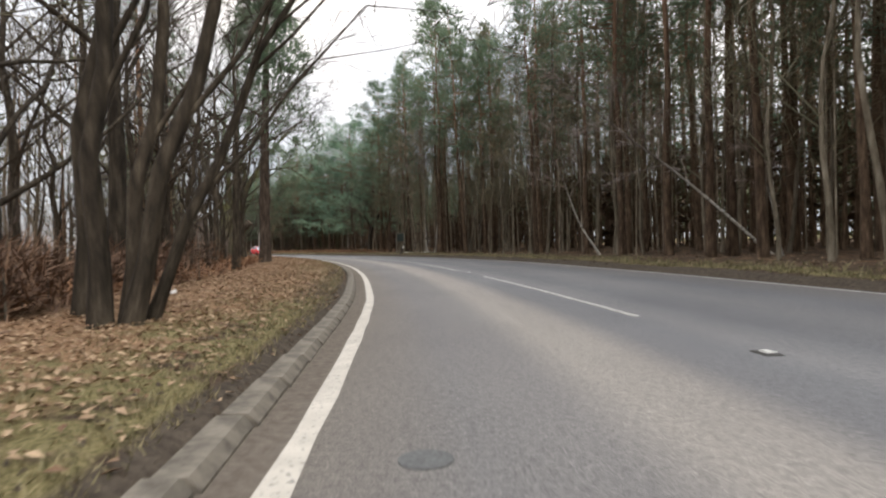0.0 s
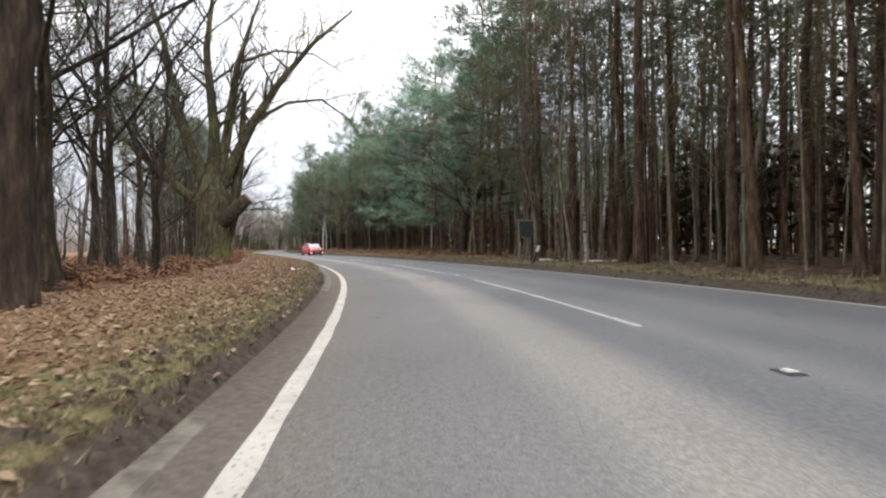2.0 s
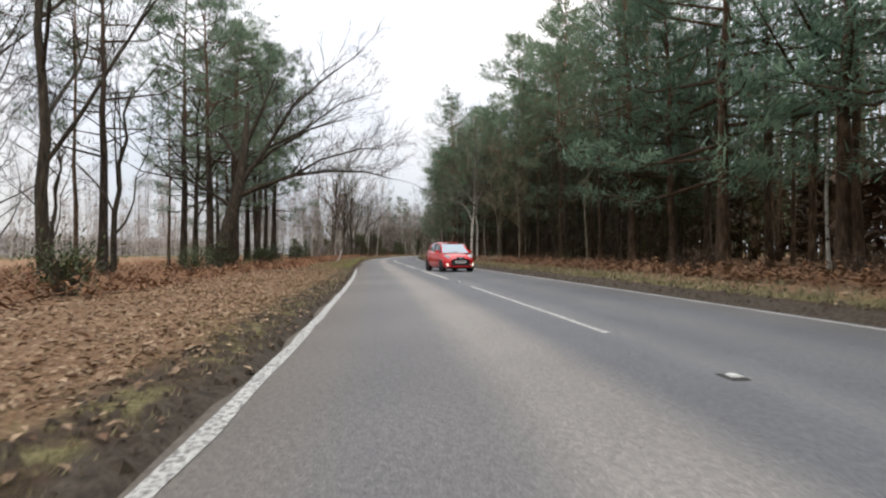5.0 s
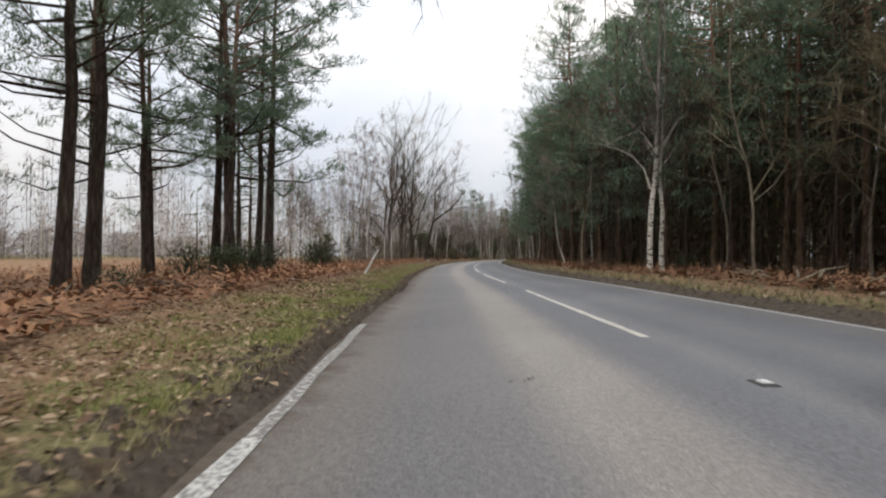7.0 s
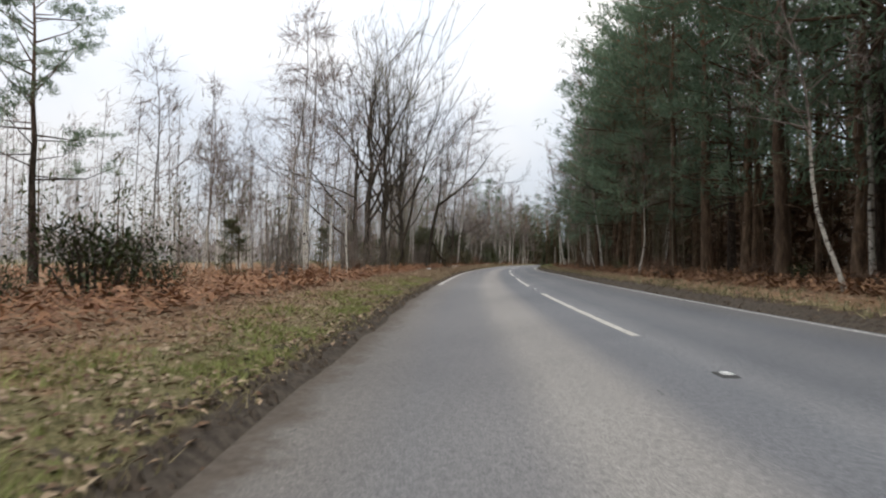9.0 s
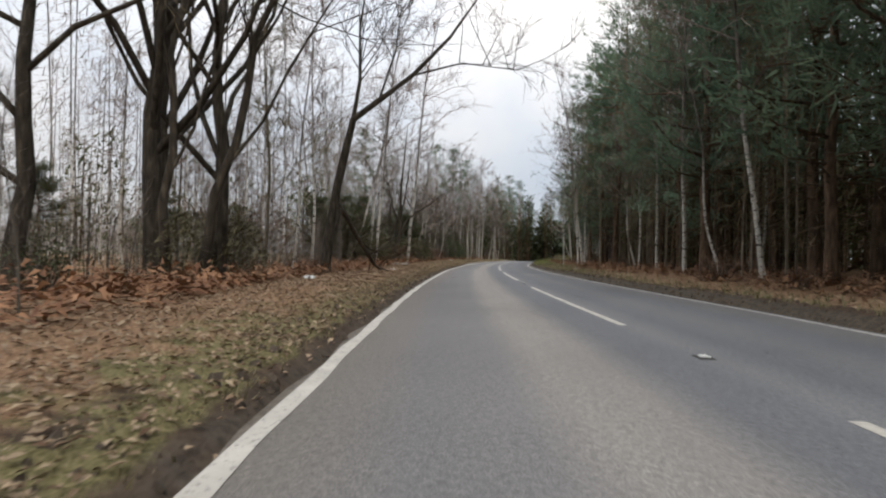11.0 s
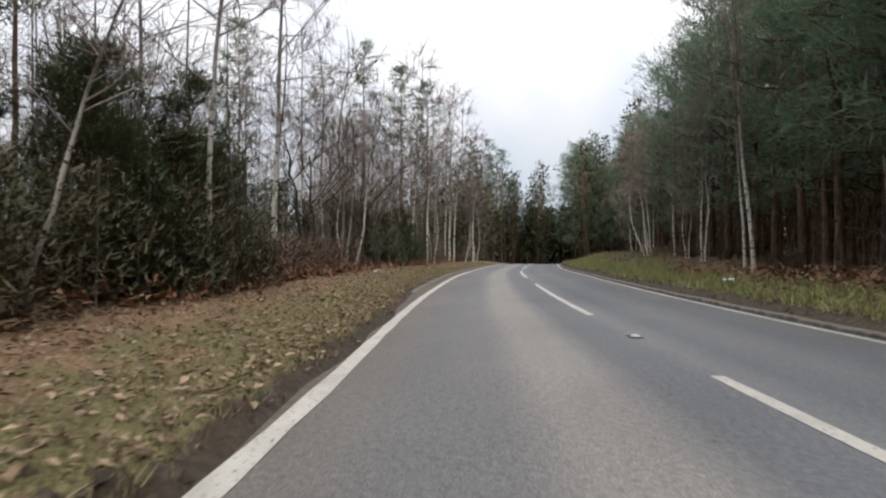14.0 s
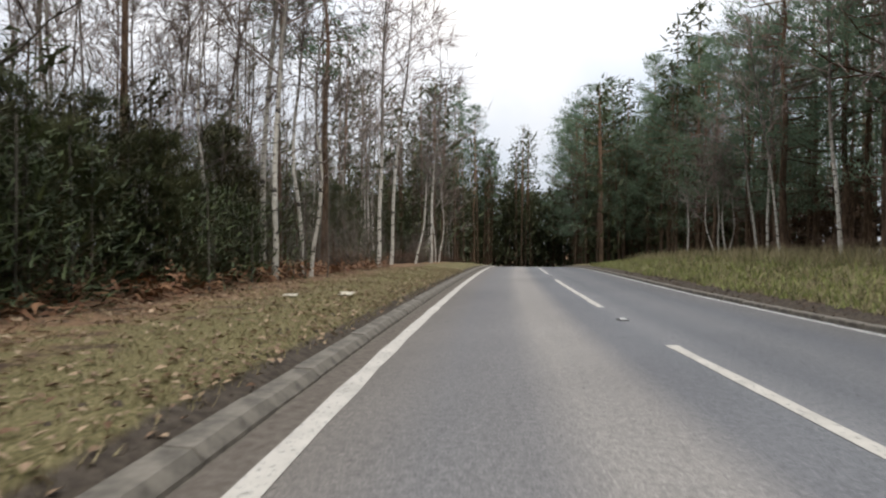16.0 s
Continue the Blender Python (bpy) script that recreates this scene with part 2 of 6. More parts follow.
# ---- the line of the road on the plan ----
ALIGN = [(1.9, -45.0), (1.2, -30.0), (0.75, -15.0), (0.0, 0.0), (-1.38, 14.98), (-3.77, 29.81), (-7.49, 44.34), (-12.59, 58.42), (-18.75, 72.04), (-25.54, 85.31),
         (-32.55, 98.41), (-39.51, 111.47), (-46.40, 124.51), (-53.08, 137.61), (-59.35, 150.86), (-65.16, 164.28), (-70.53, 177.82), (-75.67, 191.42),
         (-80.47, 205.11), (-84.56, 219.03), (-87.95, 233.6), (-91.0, 248.3), (-93.9, 263.0), (-96.8, 277.7), (-99.4, 292.5), (-101.6, 307.3), (-103.2, 322.2), (-104.0, 337.2), (-104.0, 352.2)]


def make_line():
    p = [Vector(a) for a in ALIGN]
    pts = []
    for i in range(1, len(p) - 2):
        a, b, c, d = p[i - 1], p[i], p[i + 1], p[i + 2]
        for k in range(30):
            u = k / 30
            pts.append(0.5 * (2 * b + (c - a) * u + (2 * a - 5 * b + 4 * c - d) * u * u + (3 * b - a - 3 * c + d) * u ** 3))
    q = np.array([tuple(v) for v in pts])
    s = np.r_[0, np.cumsum(np.hypot(*np.diff(q, axis=0).T))]
    zero = np.argmin((q ** 2).sum(1))
    return q, s - s[zero]


LINE, LINE_S = make_line()


def at(s, l=0.0):
    """Plan place at s metres along the road and l metres to its right."""
    s = np.asarray(s, float)
    sc = np.clip(s, LINE_S[0], LINE_S[-1])
    x, y = np.interp(sc, LINE_S, LINE[:, 0]), np.interp(sc, LINE_S, LINE[:, 1])
    x2, y2 = np.interp(sc + 0.5, LINE_S, LINE[:, 0]), np.interp(sc + 0.5, LINE_S, LINE[:, 1])
    x1, y1 = np.interp(sc - 0.5, LINE_S, LINE[:, 0]), np.interp(sc - 0.5, LINE_S, LINE[:, 1])
    dx, dy = x2 - x1, y2 - y1
    n = np.hypot(dx, dy)
    dx, dy = dx / n, dy / n
    return x + dx * (s - sc) + dy * l, y + dy * (s - sc) - dx * l


def heading(s):
    (x0, y0), (x1, y1) = at(s - 0.5), at(s + 0.5)
    return math.atan2(-(x1 - x0), y1 - y0)


def left_line(s):
    return np.interp(s, [-40, 0, 4, 8, 11, 14, 19, 26, 34, 42, 48, 52, 56, 63, 72, 100, 108, 113, 122, 133, 150, 163, 175, 185, 200, 206, 212, 225, 243, 300],
                     [-0.6, -0.57, -0.47, -0.41, -0.38, -0.43, -0.48, -0.60, -0.70, -0.76, -0.76, -0.77, -0.83, -0.95, -1.0, -0.87, -0.95, -1.02, -0.87, -1.03, -1.0, -0.93, -1.03, -1.11, -1.18, -1.10, -0.94, -0.88, -0.92, -1.0])


def centre_line(s):
    return np.interp(s, [-40, 7, 20, 50, 63, 107, 123, 137, 170, 188, 200, 217, 230, 245, 300], [2.95, 2.95, 2.86, 2.84, 2.65, 2.48, 2.45, 2.25, 2.45, 2.12, 1.95, 2.02, 2.08, 1.8, 1.9])


def right_line(s):
    return np.interp(s, [-40, 14, 30, 40, 55, 65, 75, 108, 125, 140, 175, 190, 203, 217, 235, 250, 300], [7.6, 7.5, 7.4, 7.1, 6.5, 6.1, 6.0, 5.95, 5.95, 5.5, 5.5, 4.8, 4.5, 4.5, 4.75, 4.3, 4.4])


def left_edge(s):
    kerb = np.interp(s, [56, 66, 216, 226], [0.56, 0.14, 0.14, 0.56])
    return left_line(s) - kerb - (0.025 * np.sin(s * 1.7) + 0.03 * np.sin(s * 4.3 + 1) + 0.02 * np.sin(s * 0.6)) * np.interp(s, [56, 66, 216, 226], [0, 1, 1, 0])


def right_edge(s):
    return right_line(s) + 0.22


def road_z(s):
    d = np.maximum(np.asarray(s, float) - 262, 0)
    return -np.where(d < 45, 0.0006 * d * d, 1.215 + (d - 45) * 0.054)


def lumps(x, y, f, seed):
    return (np.sin(x * f + seed) * np.sin(y * f * 1.13 + seed * 2.1) + 0.6 * np.sin(x * f * 2.3 + y * f * 1.7 + seed * 3.7) + 0.4 * np.sin(x * f * 4.1 - y * f * 3.7 + seed)) / 2


def ground_z(s, l):
    s, l = np.asarray(s, float), np.asarray(l, float)
    x, y = at(s, l)
    dl, dr = left_edge(s) - l, l - right_edge(s)
    crown = np.interp(s, [-40, 70, 110, 160, 200, 300], [0.10, 0.12, 0.05, 0.12, 0.16, 0.14])
    zl = np.interp(dl, [0, 0.02, 0.25], [-0.05, 0.03, 0.09]) + crown * np.clip(dl / 1.5, 0, 1) + np.clip(dl - 3, 0, 6) * np.interp(s, [-40, 90, 120, 155, 170, 300], [-0.02, -0.03, -0.07, -0.07, -0.03, -0.03])
    zr = np.interp(dr, [0, 0.1, 0.35, 1.2], [-0.05, 0.02, 0.14, 0.24]) + np.clip(dr - 1.2, 0, 5) * 0.02
    zr = zr + np.interp(s, [236, 247, 264, 286], [0, 0.42, 0.42, 0]) * np.clip((dr - 0.9) / 2.2, 0, 1)
    side = np.where(dl > 0, zl, np.where(dr > 0, zr, -0.07))
    d = np.maximum(dl, dr)
    amp = 0.05 * np.clip(d / 1.0, 0, 1) + 0.12 * np.clip((d - 4) / 6, 0, 1)
    far = np.clip((d - 30) / 60, 0, 1)
    rough = amp * (lumps(x, y, 0.55, 1.0) + 0.6 * lumps(x, y, 2.1, 4.0)) * np.where(d > 0.1, 1, 0)
    return side + rough + road_z(s) * (1 - 0.5 * far)


# ---- mesh helpers ----
class Build:
    """Collects vertices and faces for one mesh."""

    def __init__(self):
        self.v, self.f = [], []

    def tube(self, pts, rad, n=6, cap=True):
        pts = [Vector(p) for p in pts]
        base = len(self.v)
        up = Vector((0.31, 0.87, 0.37)).normalized()
        for i, p in enumerate(pts):
            d = (pts[min(i + 1, len(pts) - 1)] - pts[max(i - 1, 0)]).normalized()
            a = d.cross(up)
            if a.length < 0.05:
                a = d.cross(Vector((1, 0, 0)))
            a.normalize()
            b = d.cross(a)
            for k in range(n):
                w = 2 * math.pi * k / n
                self.v.append(tuple(p + (a * math.cos(w) + b * math.sin(w)) * rad[i]))
        for i in range(len(pts) - 1):
            for k in range(n):
                j = (k + 1) % n
                self.f.append((base + i * n + k, base + i * n + j, base + (i + 1) * n + j, base + (i + 1) * n + k))
        if cap and n > 2:
            self.f.append(tuple(base + (len(pts) - 1) * n + k for k in range(n)))
        return self

    def blade(self, p, d, length, width, side=None):
        """A slim leaf or needle spray: one long triangle."""
        d = Vector(d)
        s = Vector(side) if side else d.cross(Vector((0.3, 0.2, 0.93)))
        if s.length < 1e-3:
            s = Vector((1, 0, 0))
        s = s.normalized() * width * 0.5
        p = Vector(p)
        n = len(self.v)
        self.v += [tuple(p - s), tuple(p + s), tuple(p + d.normalized() * length)]
        self.f.append((n, n + 1, n + 2))

    def quad(self, a, b, c, d):
        n = len(self.v)
        self.v += [tuple(a), tuple(b), tuple(c), tuple(d)]
        self.f.append((n, n + 1, n + 2, n + 3))

    def box(self, c, size, rot=None, taper=1.0):
        n = len(self.v)
        rot = rot or Matrix.Identity(3)
        for z in (-0.5, 0.5):
            k = taper if z > 0 else 1.0
            for x, y in ((-0.5, -0.5), (0.5, -0.5), (0.5, 0.5), (-0.5, 0.5)):
                self.v.append(tuple(Vector(c) + rot @ Vector((x * size[0] * k, y * size[1] * k, z * size[2]))))
        self.f += [tuple(n + i for i in q) for q in ((3, 2, 1, 0), (4, 5, 6, 7), (0, 1, 5, 4), (1, 2, 6, 5), (2, 3, 7, 6), (3, 0, 4, 7))]
        return self

    def mesh(self, name, mat, smooth=False):
        me = bpy.data.meshes.new(name)
        me.from_pydata(self.v, [], self.f)
        me.materials.append(mat)
        if smooth:
            me.shade_smooth()
        me.update()
        return me


def part(name, build, material, parent, label="", smooth=False):
    me = build.mesh(name, material, smooth) if isinstance(build, Build) else build
    ob = new(name, me)
    ob.parent = parent
    return tagged(ob, label)


def thing(name, label, category, group="", kind=""):
    return tagged(new(name), label, category, group, kind)


def single(name, build, material, label, category="", kind="", smooth=False):
    return tagged(new(name, build.mesh(name, material, smooth)), label, category, "", kind)


def strip(name, s_list, rows, material, label, attrs=None):
    """A sheet over the plan: rows(s) gives a list of (l, z) across."""
    vs, fs = [], []
    n = None
    for s in s_list:
        r = rows(s)
        n = len(r)
        for l, z in r:
            x, y = at(s, l)
            vs.append((float(x), float(y), float(z)))
    for i in range(len(s_list) - 1):
        for k in range(n - 1):
            a = i * n + k
            fs.append((a, a + 1, a + n + 1, a + n))
    me = bpy.data.meshes.new(name)
    me.from_pydata(vs, [], fs)
    me.materials.append(material)
    for key, fn in (attrs or {}).items():
        at_ = me.attributes.new(key, "FLOAT", "POINT")
        at_.data.foreach_set("value", [float(fn(s, k / (n - 1))) for s in s_list for k in range(n)])
    me.update()
    return tagged(new(name, me), label, "", "", "structure")


# ---- ground: one sheet to the horizon ----
def build_ground():
    s_in = np.r_[np.arange(-36, 300, 0.75), np.arange(300, 352, 2.5)]
    left = np.r_[-60, -45, -34, -26, -20, -16, -13, -11, -9.5, -8, -7, -6, -5.2, -4.5, -3.9, -3.3, -2.8, -2.3, -1.9, -1.5, -1.2, -0.9, -0.65, -0.42, -0.25, -0.12, -0.03]
    right = np.r_[0.03, 0.12, 0.25, 0.42, 0.65, 0.9, 1.2, 1.6, 2.1, 2.7, 3.4, 4.2, 5.2, 6.5, 8, 10, 13, 17, 22, 30, 42, 60]
    S = np.r_[-1500.0, -300, -80, s_in, 420, 700, 1800]
    rows = []
    for s in S:
        sc = min(max(s, -36), 352)
        el, er = left_edge(sc), right_edge(sc)
        rows.append(np.r_[el + left, el + 0.1, er - 0.1, er + right])
    Lm = np.array(rows)
    Sm = np.repeat(S[:, None], Lm.shape[1], 1)
    X, Y = at(Sm, Lm)
    Z = ground_z(np.clip(Sm, -36, 352), Lm)
    # beyond the near band the sheet runs straight out to both sides
    a = radians(18)
    side = np.array([math.cos(a), math.sin(a)])
    outs = [-1600, -700, -260, -90]
    Xl = np.concatenate([X[:, :1] + side[0] * o for o in outs], 1)
    Yl = np.concatenate([Y[:, :1] + side[1] * o for o in outs], 1)
    Xr = np.concatenate([X[:, -1:] - side[0] * o for o in outs[::-1]], 1)
    Yr = np.concatenate([Y[:, -1:] - side[1] * o for o in outs[::-1]], 1)
    Zl, Zr = np.repeat(Z[:, :1], 4, 1), np.repeat(Z[:, -1:], 4, 1)
    X, Y, Z = np.concatenate([Xl, X, Xr], 1), np.concatenate([Yl, Y, Yr], 1), np.concatenate([Zl, Z, Zr], 1)
    Lm = np.concatenate([np.repeat(Lm[:, :1], 4, 1), Lm, np.repeat(Lm[:, -1:], 4, 1)], 1)
    Sm = np.repeat(np.clip(S, -36, 352)[:, None], Lm.shape[1], 1)
    n, k = X.shape
    idx = np.arange(n * k).reshape(n, k)
    faces = np.stack([idx[:-1, :-1], idx[:-1, 1:], idx[1:, 1:], idx[1:, :-1]], -1).reshape(-1, 4)
    me = bpy.data.meshes.new("ground")
    me.from_pydata(np.stack([X, Y, Z], -1).reshape(-1, 3).tolist(), [], faces.tolist())
    me.materials.append(GROUND)
    dl, dr = left_edge(Sm) - Lm, Lm - right_edge(Sm)
    d = np.maximum(dl, dr)
    isl = dl > dr
    green = grass_amount(Sm, d, isl)
    green = np.where(d > 45, 0.7, green)
    lf = leaf_amount(Sm, d, isl)
    mud = np.where(isl, np.interp(d, [0, 0.15, 0.34], [0.95, 0.6, 0.0]) * np.interp(Sm, [150, 160, 212, 220], [1, 0.62, 0.62, 1]), np.interp(d, [0, 0.3, 0.6], [1, 0.85, 0.0]))
    for key, val in (("grass", green), ("leaf", lf), ("mud", mud)):
        me.attributes.new(key, "FLOAT", "POINT").data.foreach_set("value", val.ravel().astype(float))
    me.shade_smooth()
    me.update()
    return tagged(new("ground", me), "verges and forest floor with grass, mud and leaf litter", "", "", "structure")


def grass_amount(s, d, isl):
    reach = np.interp(s, [-40, 20, 60, 75, 105, 115, 128, 150, 160, 190, 215, 260], [2.4, 2.2, 1.6, 1.2, 1.6, 2.4, 1.9, 2.0, 2.0, 1.4, 2.6, 3.0])
    full = np.interp(s, [-40, 8, 12, 19, 24, 60, 75, 105, 115, 150, 165, 190, 215, 260], [0.70, 0.62, 0.30, 0.34, 0.66, 0.6, 0.45, 0.5, 0.85, 0.85, 0.7, 0.6, 0.8, 0.9])
    gl = full * np.clip(1.25 - d / reach, 0, 1) * np.clip((d - 0.06) / 0.16, 0, 1)
    rr = np.interp(s, [-40, 60, 100, 160, 190, 205, 230, 270], [1.8, 1.6, 2.0, 1.6, 1.4, 2.4, 4.5, 6.0])
    fr = np.interp(s, [-40, 60, 100, 160, 190, 205, 225, 270], [0.8, 0.8, 0.75, 0.5, 0.5, 0.8, 1.0, 1.0])
    gr = fr * np.clip(1.25 - d / rr, 0, 1) * np.clip((d - 0.3) / 0.3, 0, 1)
    return np.where(isl, gl, gr)


def leaf_amount(s, d, isl):
    ll = np.interp(s, [-40, 20, 45, 100, 110, 160, 190, 215, 230], [0.85, 0.8, 0.95, 0.95, 0.9, 0.8, 1.0, 1.0, 0.6])
    lr = np.interp(s, [-40, 60, 80, 170, 190, 220, 260], [0.35, 0.4, 0.7, 0.7, 0.7, 0.45, 0.4])
    return np.where(isl, ll, lr) * np.clip((d - 0.2) / 0.8, 0, 1)


build_ground()

# ---- road and its markings ----
ROAD_S = np.r_[np.arange(-36, 300, 1.0), np.arange(300, 350, 2.0)]


ROAD_ACROSS = [0, 0.006, 0.02, 0.035, 0.05] + [k / 14 for k in range(1, 14)] + [0.994, 1]


def road_rows(s):
    a, b = left_edge(s), right_edge(s)
    z = road_z(s)
    return [(a + (b - a) * k, z - (0.05 if k in (0, 1) else 0.0)) for k in ROAD_ACROSS]


def lane_place(s, k):
    a, b = left_edge(s), right_edge(s)
    l = a + (b - a) * ROAD_ACROSS[round(k * (len(ROAD_ACROSS) - 1))]
    c = centre_line(s)
    return 0.5 * (l - left_line(s)) / (c - left_line(s)) if l < c else 0.5 + 0.5 * (l - c) / (right_line(s) - c)


def mud_wash(s, k):
    d = ROAD_ACROSS[round(k * (len(ROAD_ACROSS) - 1))] * (right_edge(s) - left_edge(s))
    return float(np.interp(s, [30, 36, 44, 50, 100, 108, 150, 158], [0.2, 0.7, 0.7, 0.3, 0.45, 0.66, 0.66, 0.3])) * max(0.0, 1.0 - d / 0.85)


strip("road", ROAD_S, road_rows, ASPHALT, "worn grey asphalt road with two lanes", {"lane": lane_place, "mud": mud_wash})


def line_mark(name, s0, s1, centre, width, mat, label, wob=0.0, seed=0.0):
    n = max(2, int((s1 - s0) / 0.8) + 1)
    ss = np.linspace(s0, s1, n)

    def rows(s):
        c = float(centre(s)) + wob * math.sin(s * 2.1 + seed)
        w = width * (1 + 0.12 * math.sin(s * 3.3 + seed))
        return [(c - w / 2, road_z(s) + 0.005), (c + w / 2, road_z(s) + 0.005)]

    return strip(name, ss, rows, mat, label)


line_mark("edge_line", -36, 64, left_line, 0.138, PAINT, "cream painted edge line along the kerb")
line_mark("edge_line", 64, 108, left_line, 0.12, PAINT_WORN, "worn white edge line beside a muddy verge", 0.01)
line_mark("edge_line", 108, 113.4, left_line, 0.10, PAINT_FAINT, "faded edge line partly under mud", 0.012)
line_mark("edge_line", 158, 206, left_line, 0.13, PAINT, "white painted edge line beside the verge", 0.012)
line_mark("edge_line", 206, 345, left_line, 0.145, PAINT, "cream painted edge line along the kerb")
line_mark("edge_line", -36, 345, right_line, 0.11, PAINT_WORN, "thin white edge line beside the far verge")

# centre line: long marks with a reflecting stud in each gap
MARK_STARTS = [-22.6, -7.6, 7.4, 22.0, 37.0, 52.2, 67.1, 82.1, 97.1, 112.2, 127.2, 142.3, 157.3, 172.4, 187.4, 202.2, 217.2, 232.8, 247.1, 262.1, 277.1, 292.1]
STUD_BED = m_plain("stud_casting", (0.05, 0.048, 0.045), 0.7, 0.3, 30, 0.3)
STUD_RUBBER = m_plain("stud_rubber", (0.55, 0.55, 0.52), 0.6, 0, 40, 0.2)
STUD_LENS = m_plain("stud_lens", (0.7, 0.72, 0.7), 0.15, 0, 40, 0.1)
for i, s0 in enumerate(MARK_STARTS):
    fresh = s0 > 95
    ob = line_mark("lane_mark", s0, s0 + 10.1, centre_line, 0.12 if fresh else 0.10, PAINT if fresh else PAINT_WORN, "worn white centre line mark on asphalt", 0.004, i)


def road_stud():
    st = thing("road_stud", "iron cased reflecting road stud set in asphalt", "road stud", "studs along the centre line")
    part("casting", Build().box((0, 0, 0.004), (0.15, 0.26, 0.012), None, 0.8), STUD_BED, st, "dark iron casting")
    part("rubber_pad", Build().box((0, 0, 0.018), (0.075, 0.10, 0.014), None, 0.75), STUD_RUBBER, st, "pale rubber pad")
    for x in (-0.03, 0.03):
        part("lens", Build().box((x, -0.066, 0.020), (0.022, 0.012, 0.010)), STUD_LENS, st)
    return st


first_stud = road_stud()
for i, s0 in enumerate(MARK_STARTS[:-3]):
    s = s0 + 12.4
    x, y = at(s, float(centre_line(s)))
    m = Matrix.Translation((float(x), float(y), float(road_z(s)) + 0.003)) @ Matrix.Rotation(heading(s), 4, "Z")
    if i == 0:
        first_stud.matrix_basis = m
    else:
        copy_thing(first_stud, m)

# ---- trees: one of each shape, then copies ----
def bent(rng, base, top, n, wob):
    base, top = Vector(base), Vector(top)
    pts = []
    for i in range(n + 1):
        u = i / n
        k = math.sin(math.pi * u) * wob
        pts.append(base.lerp(top, u) + Vector((rng.uniform(-k, k), rng.uniform(-k, k), 0)))
    return pts


def on_curve(pts, u):
    k = min(int(u * (len(pts) - 1)), len(pts) - 2)
    return pts[k].lerp(pts[k + 1], u * (len(pts) - 1) - k)


def tuft(b, rng, p, d, n, length, width):
    """A spray of needles round the end of a shoot."""
    d = d.normalized()
    for _ in range(n):
        w = (d * 0.9 + Vector((rng.gauss(0, 0.6), rng.gauss(0, 0.6), rng.gauss(0.1, 0.5)))).normalized()
        b.blade(p + Vector((rng.gauss(0, 0.20), rng.gauss(0, 0.20), rng.gauss(0, 0.11))), w, length * rng.uniform(0.7, 1.3), width)


def pine(seed, H, crown_from, spread, r0, label, clumps=5, needles=11, lean=0.0, dull=False, stubs=14, every=0.42, power=0.75, size=0.075, pad=0.2, low=0.55, bark=None, leaf=None, inner=0.35, lift=0.0):
    rng = random.Random(seed)
    t = thing("pine_tree", label, "tree", "roadside pines")
    trunk = Build()
    pts = bent(rng, (0, 0, -0.2), (lean * H, rng.uniform(-0.02, 0.02) * H, H), 9, 0.12)
    rad = [r0 * (1.25 if i == 0 else 1) * (1 - 0.93 * (i / 9) ** 0.9) + 0.012 for i in range(10)]
    trunk.tube(pts, rad, 9)
    limbs, crown = trunk, Build()
    for _ in range(stubs):
        u = rng.uniform(0.08, crown_from / H + 0.05)
        p, a = on_curve(pts, u), rng.uniform(0, 6.28)
        d = Vector((math.cos(a), math.sin(a), rng.uniform(-0.25, 0.35)))
        ln = rng.uniform(0.3, 1.6)
        limbs.tube([p, p + d * ln * 0.6, p + d * ln + Vector((0, 0, rng.uniform(-0.2, 0.1)))], [0.022, 0.014, 0.004], 3, False)
    z = crown_from
    while z < H - 0.2:
        u = z / H
        k = (z - crown_from) / (H - crown_from)
        reach = spread * (low + (1 - low) * math.sin(min(1, k * 2.2) * math.pi / 2)) * (1 - k) ** power + 0.25
        p, a = on_curve(pts, u), rng.uniform(0, 6.28)
        ln = reach * rng.uniform(0.6, 1.15)
        rise = rng.uniform(-0.22, 0.28 + lift) + 0.4 * k
        d = Vector((math.cos(a), math.sin(a), rise))
        mid = p + d * ln * 0.55 + Vector((0, 0, -0.05 * ln))
        end = p + d * ln + Vector((0, 0, 0.10 * ln))
        limbs.tube([p, mid, end], [0.012 + 0.014 * ln, 0.008 + 0.007 * ln, 0.006], 3, False)
        for j in range(clumps):
            v = inner + (1 - inner) * (j + rng.random()) / clumps
            q = p.lerp(mid, v / 0.55) if v < 0.55 else mid.lerp(end, (v - 0.55) / 0.45)
            off = Vector((rng.gauss(0, pad), rng.gauss(0, pad), rng.gauss(0.05, 0.07))) * (0.5 + 0.35 * ln)
            tuft(crown, rng, q + off, d + off * 0.8, needles, 0.40, size)
        z += every * rng.uniform(0.5, 1.4) * (1 - 0.4 * k)
    part("trunk", trunk, bark or PINE_BARK, t, "", True)
    part("crown", crown, leaf or (NEEDLES_DULL if dull else NEEDLES), t, "blue-green needles" if leaf is NEEDLES_BLUE else "dark green needles")
    return t


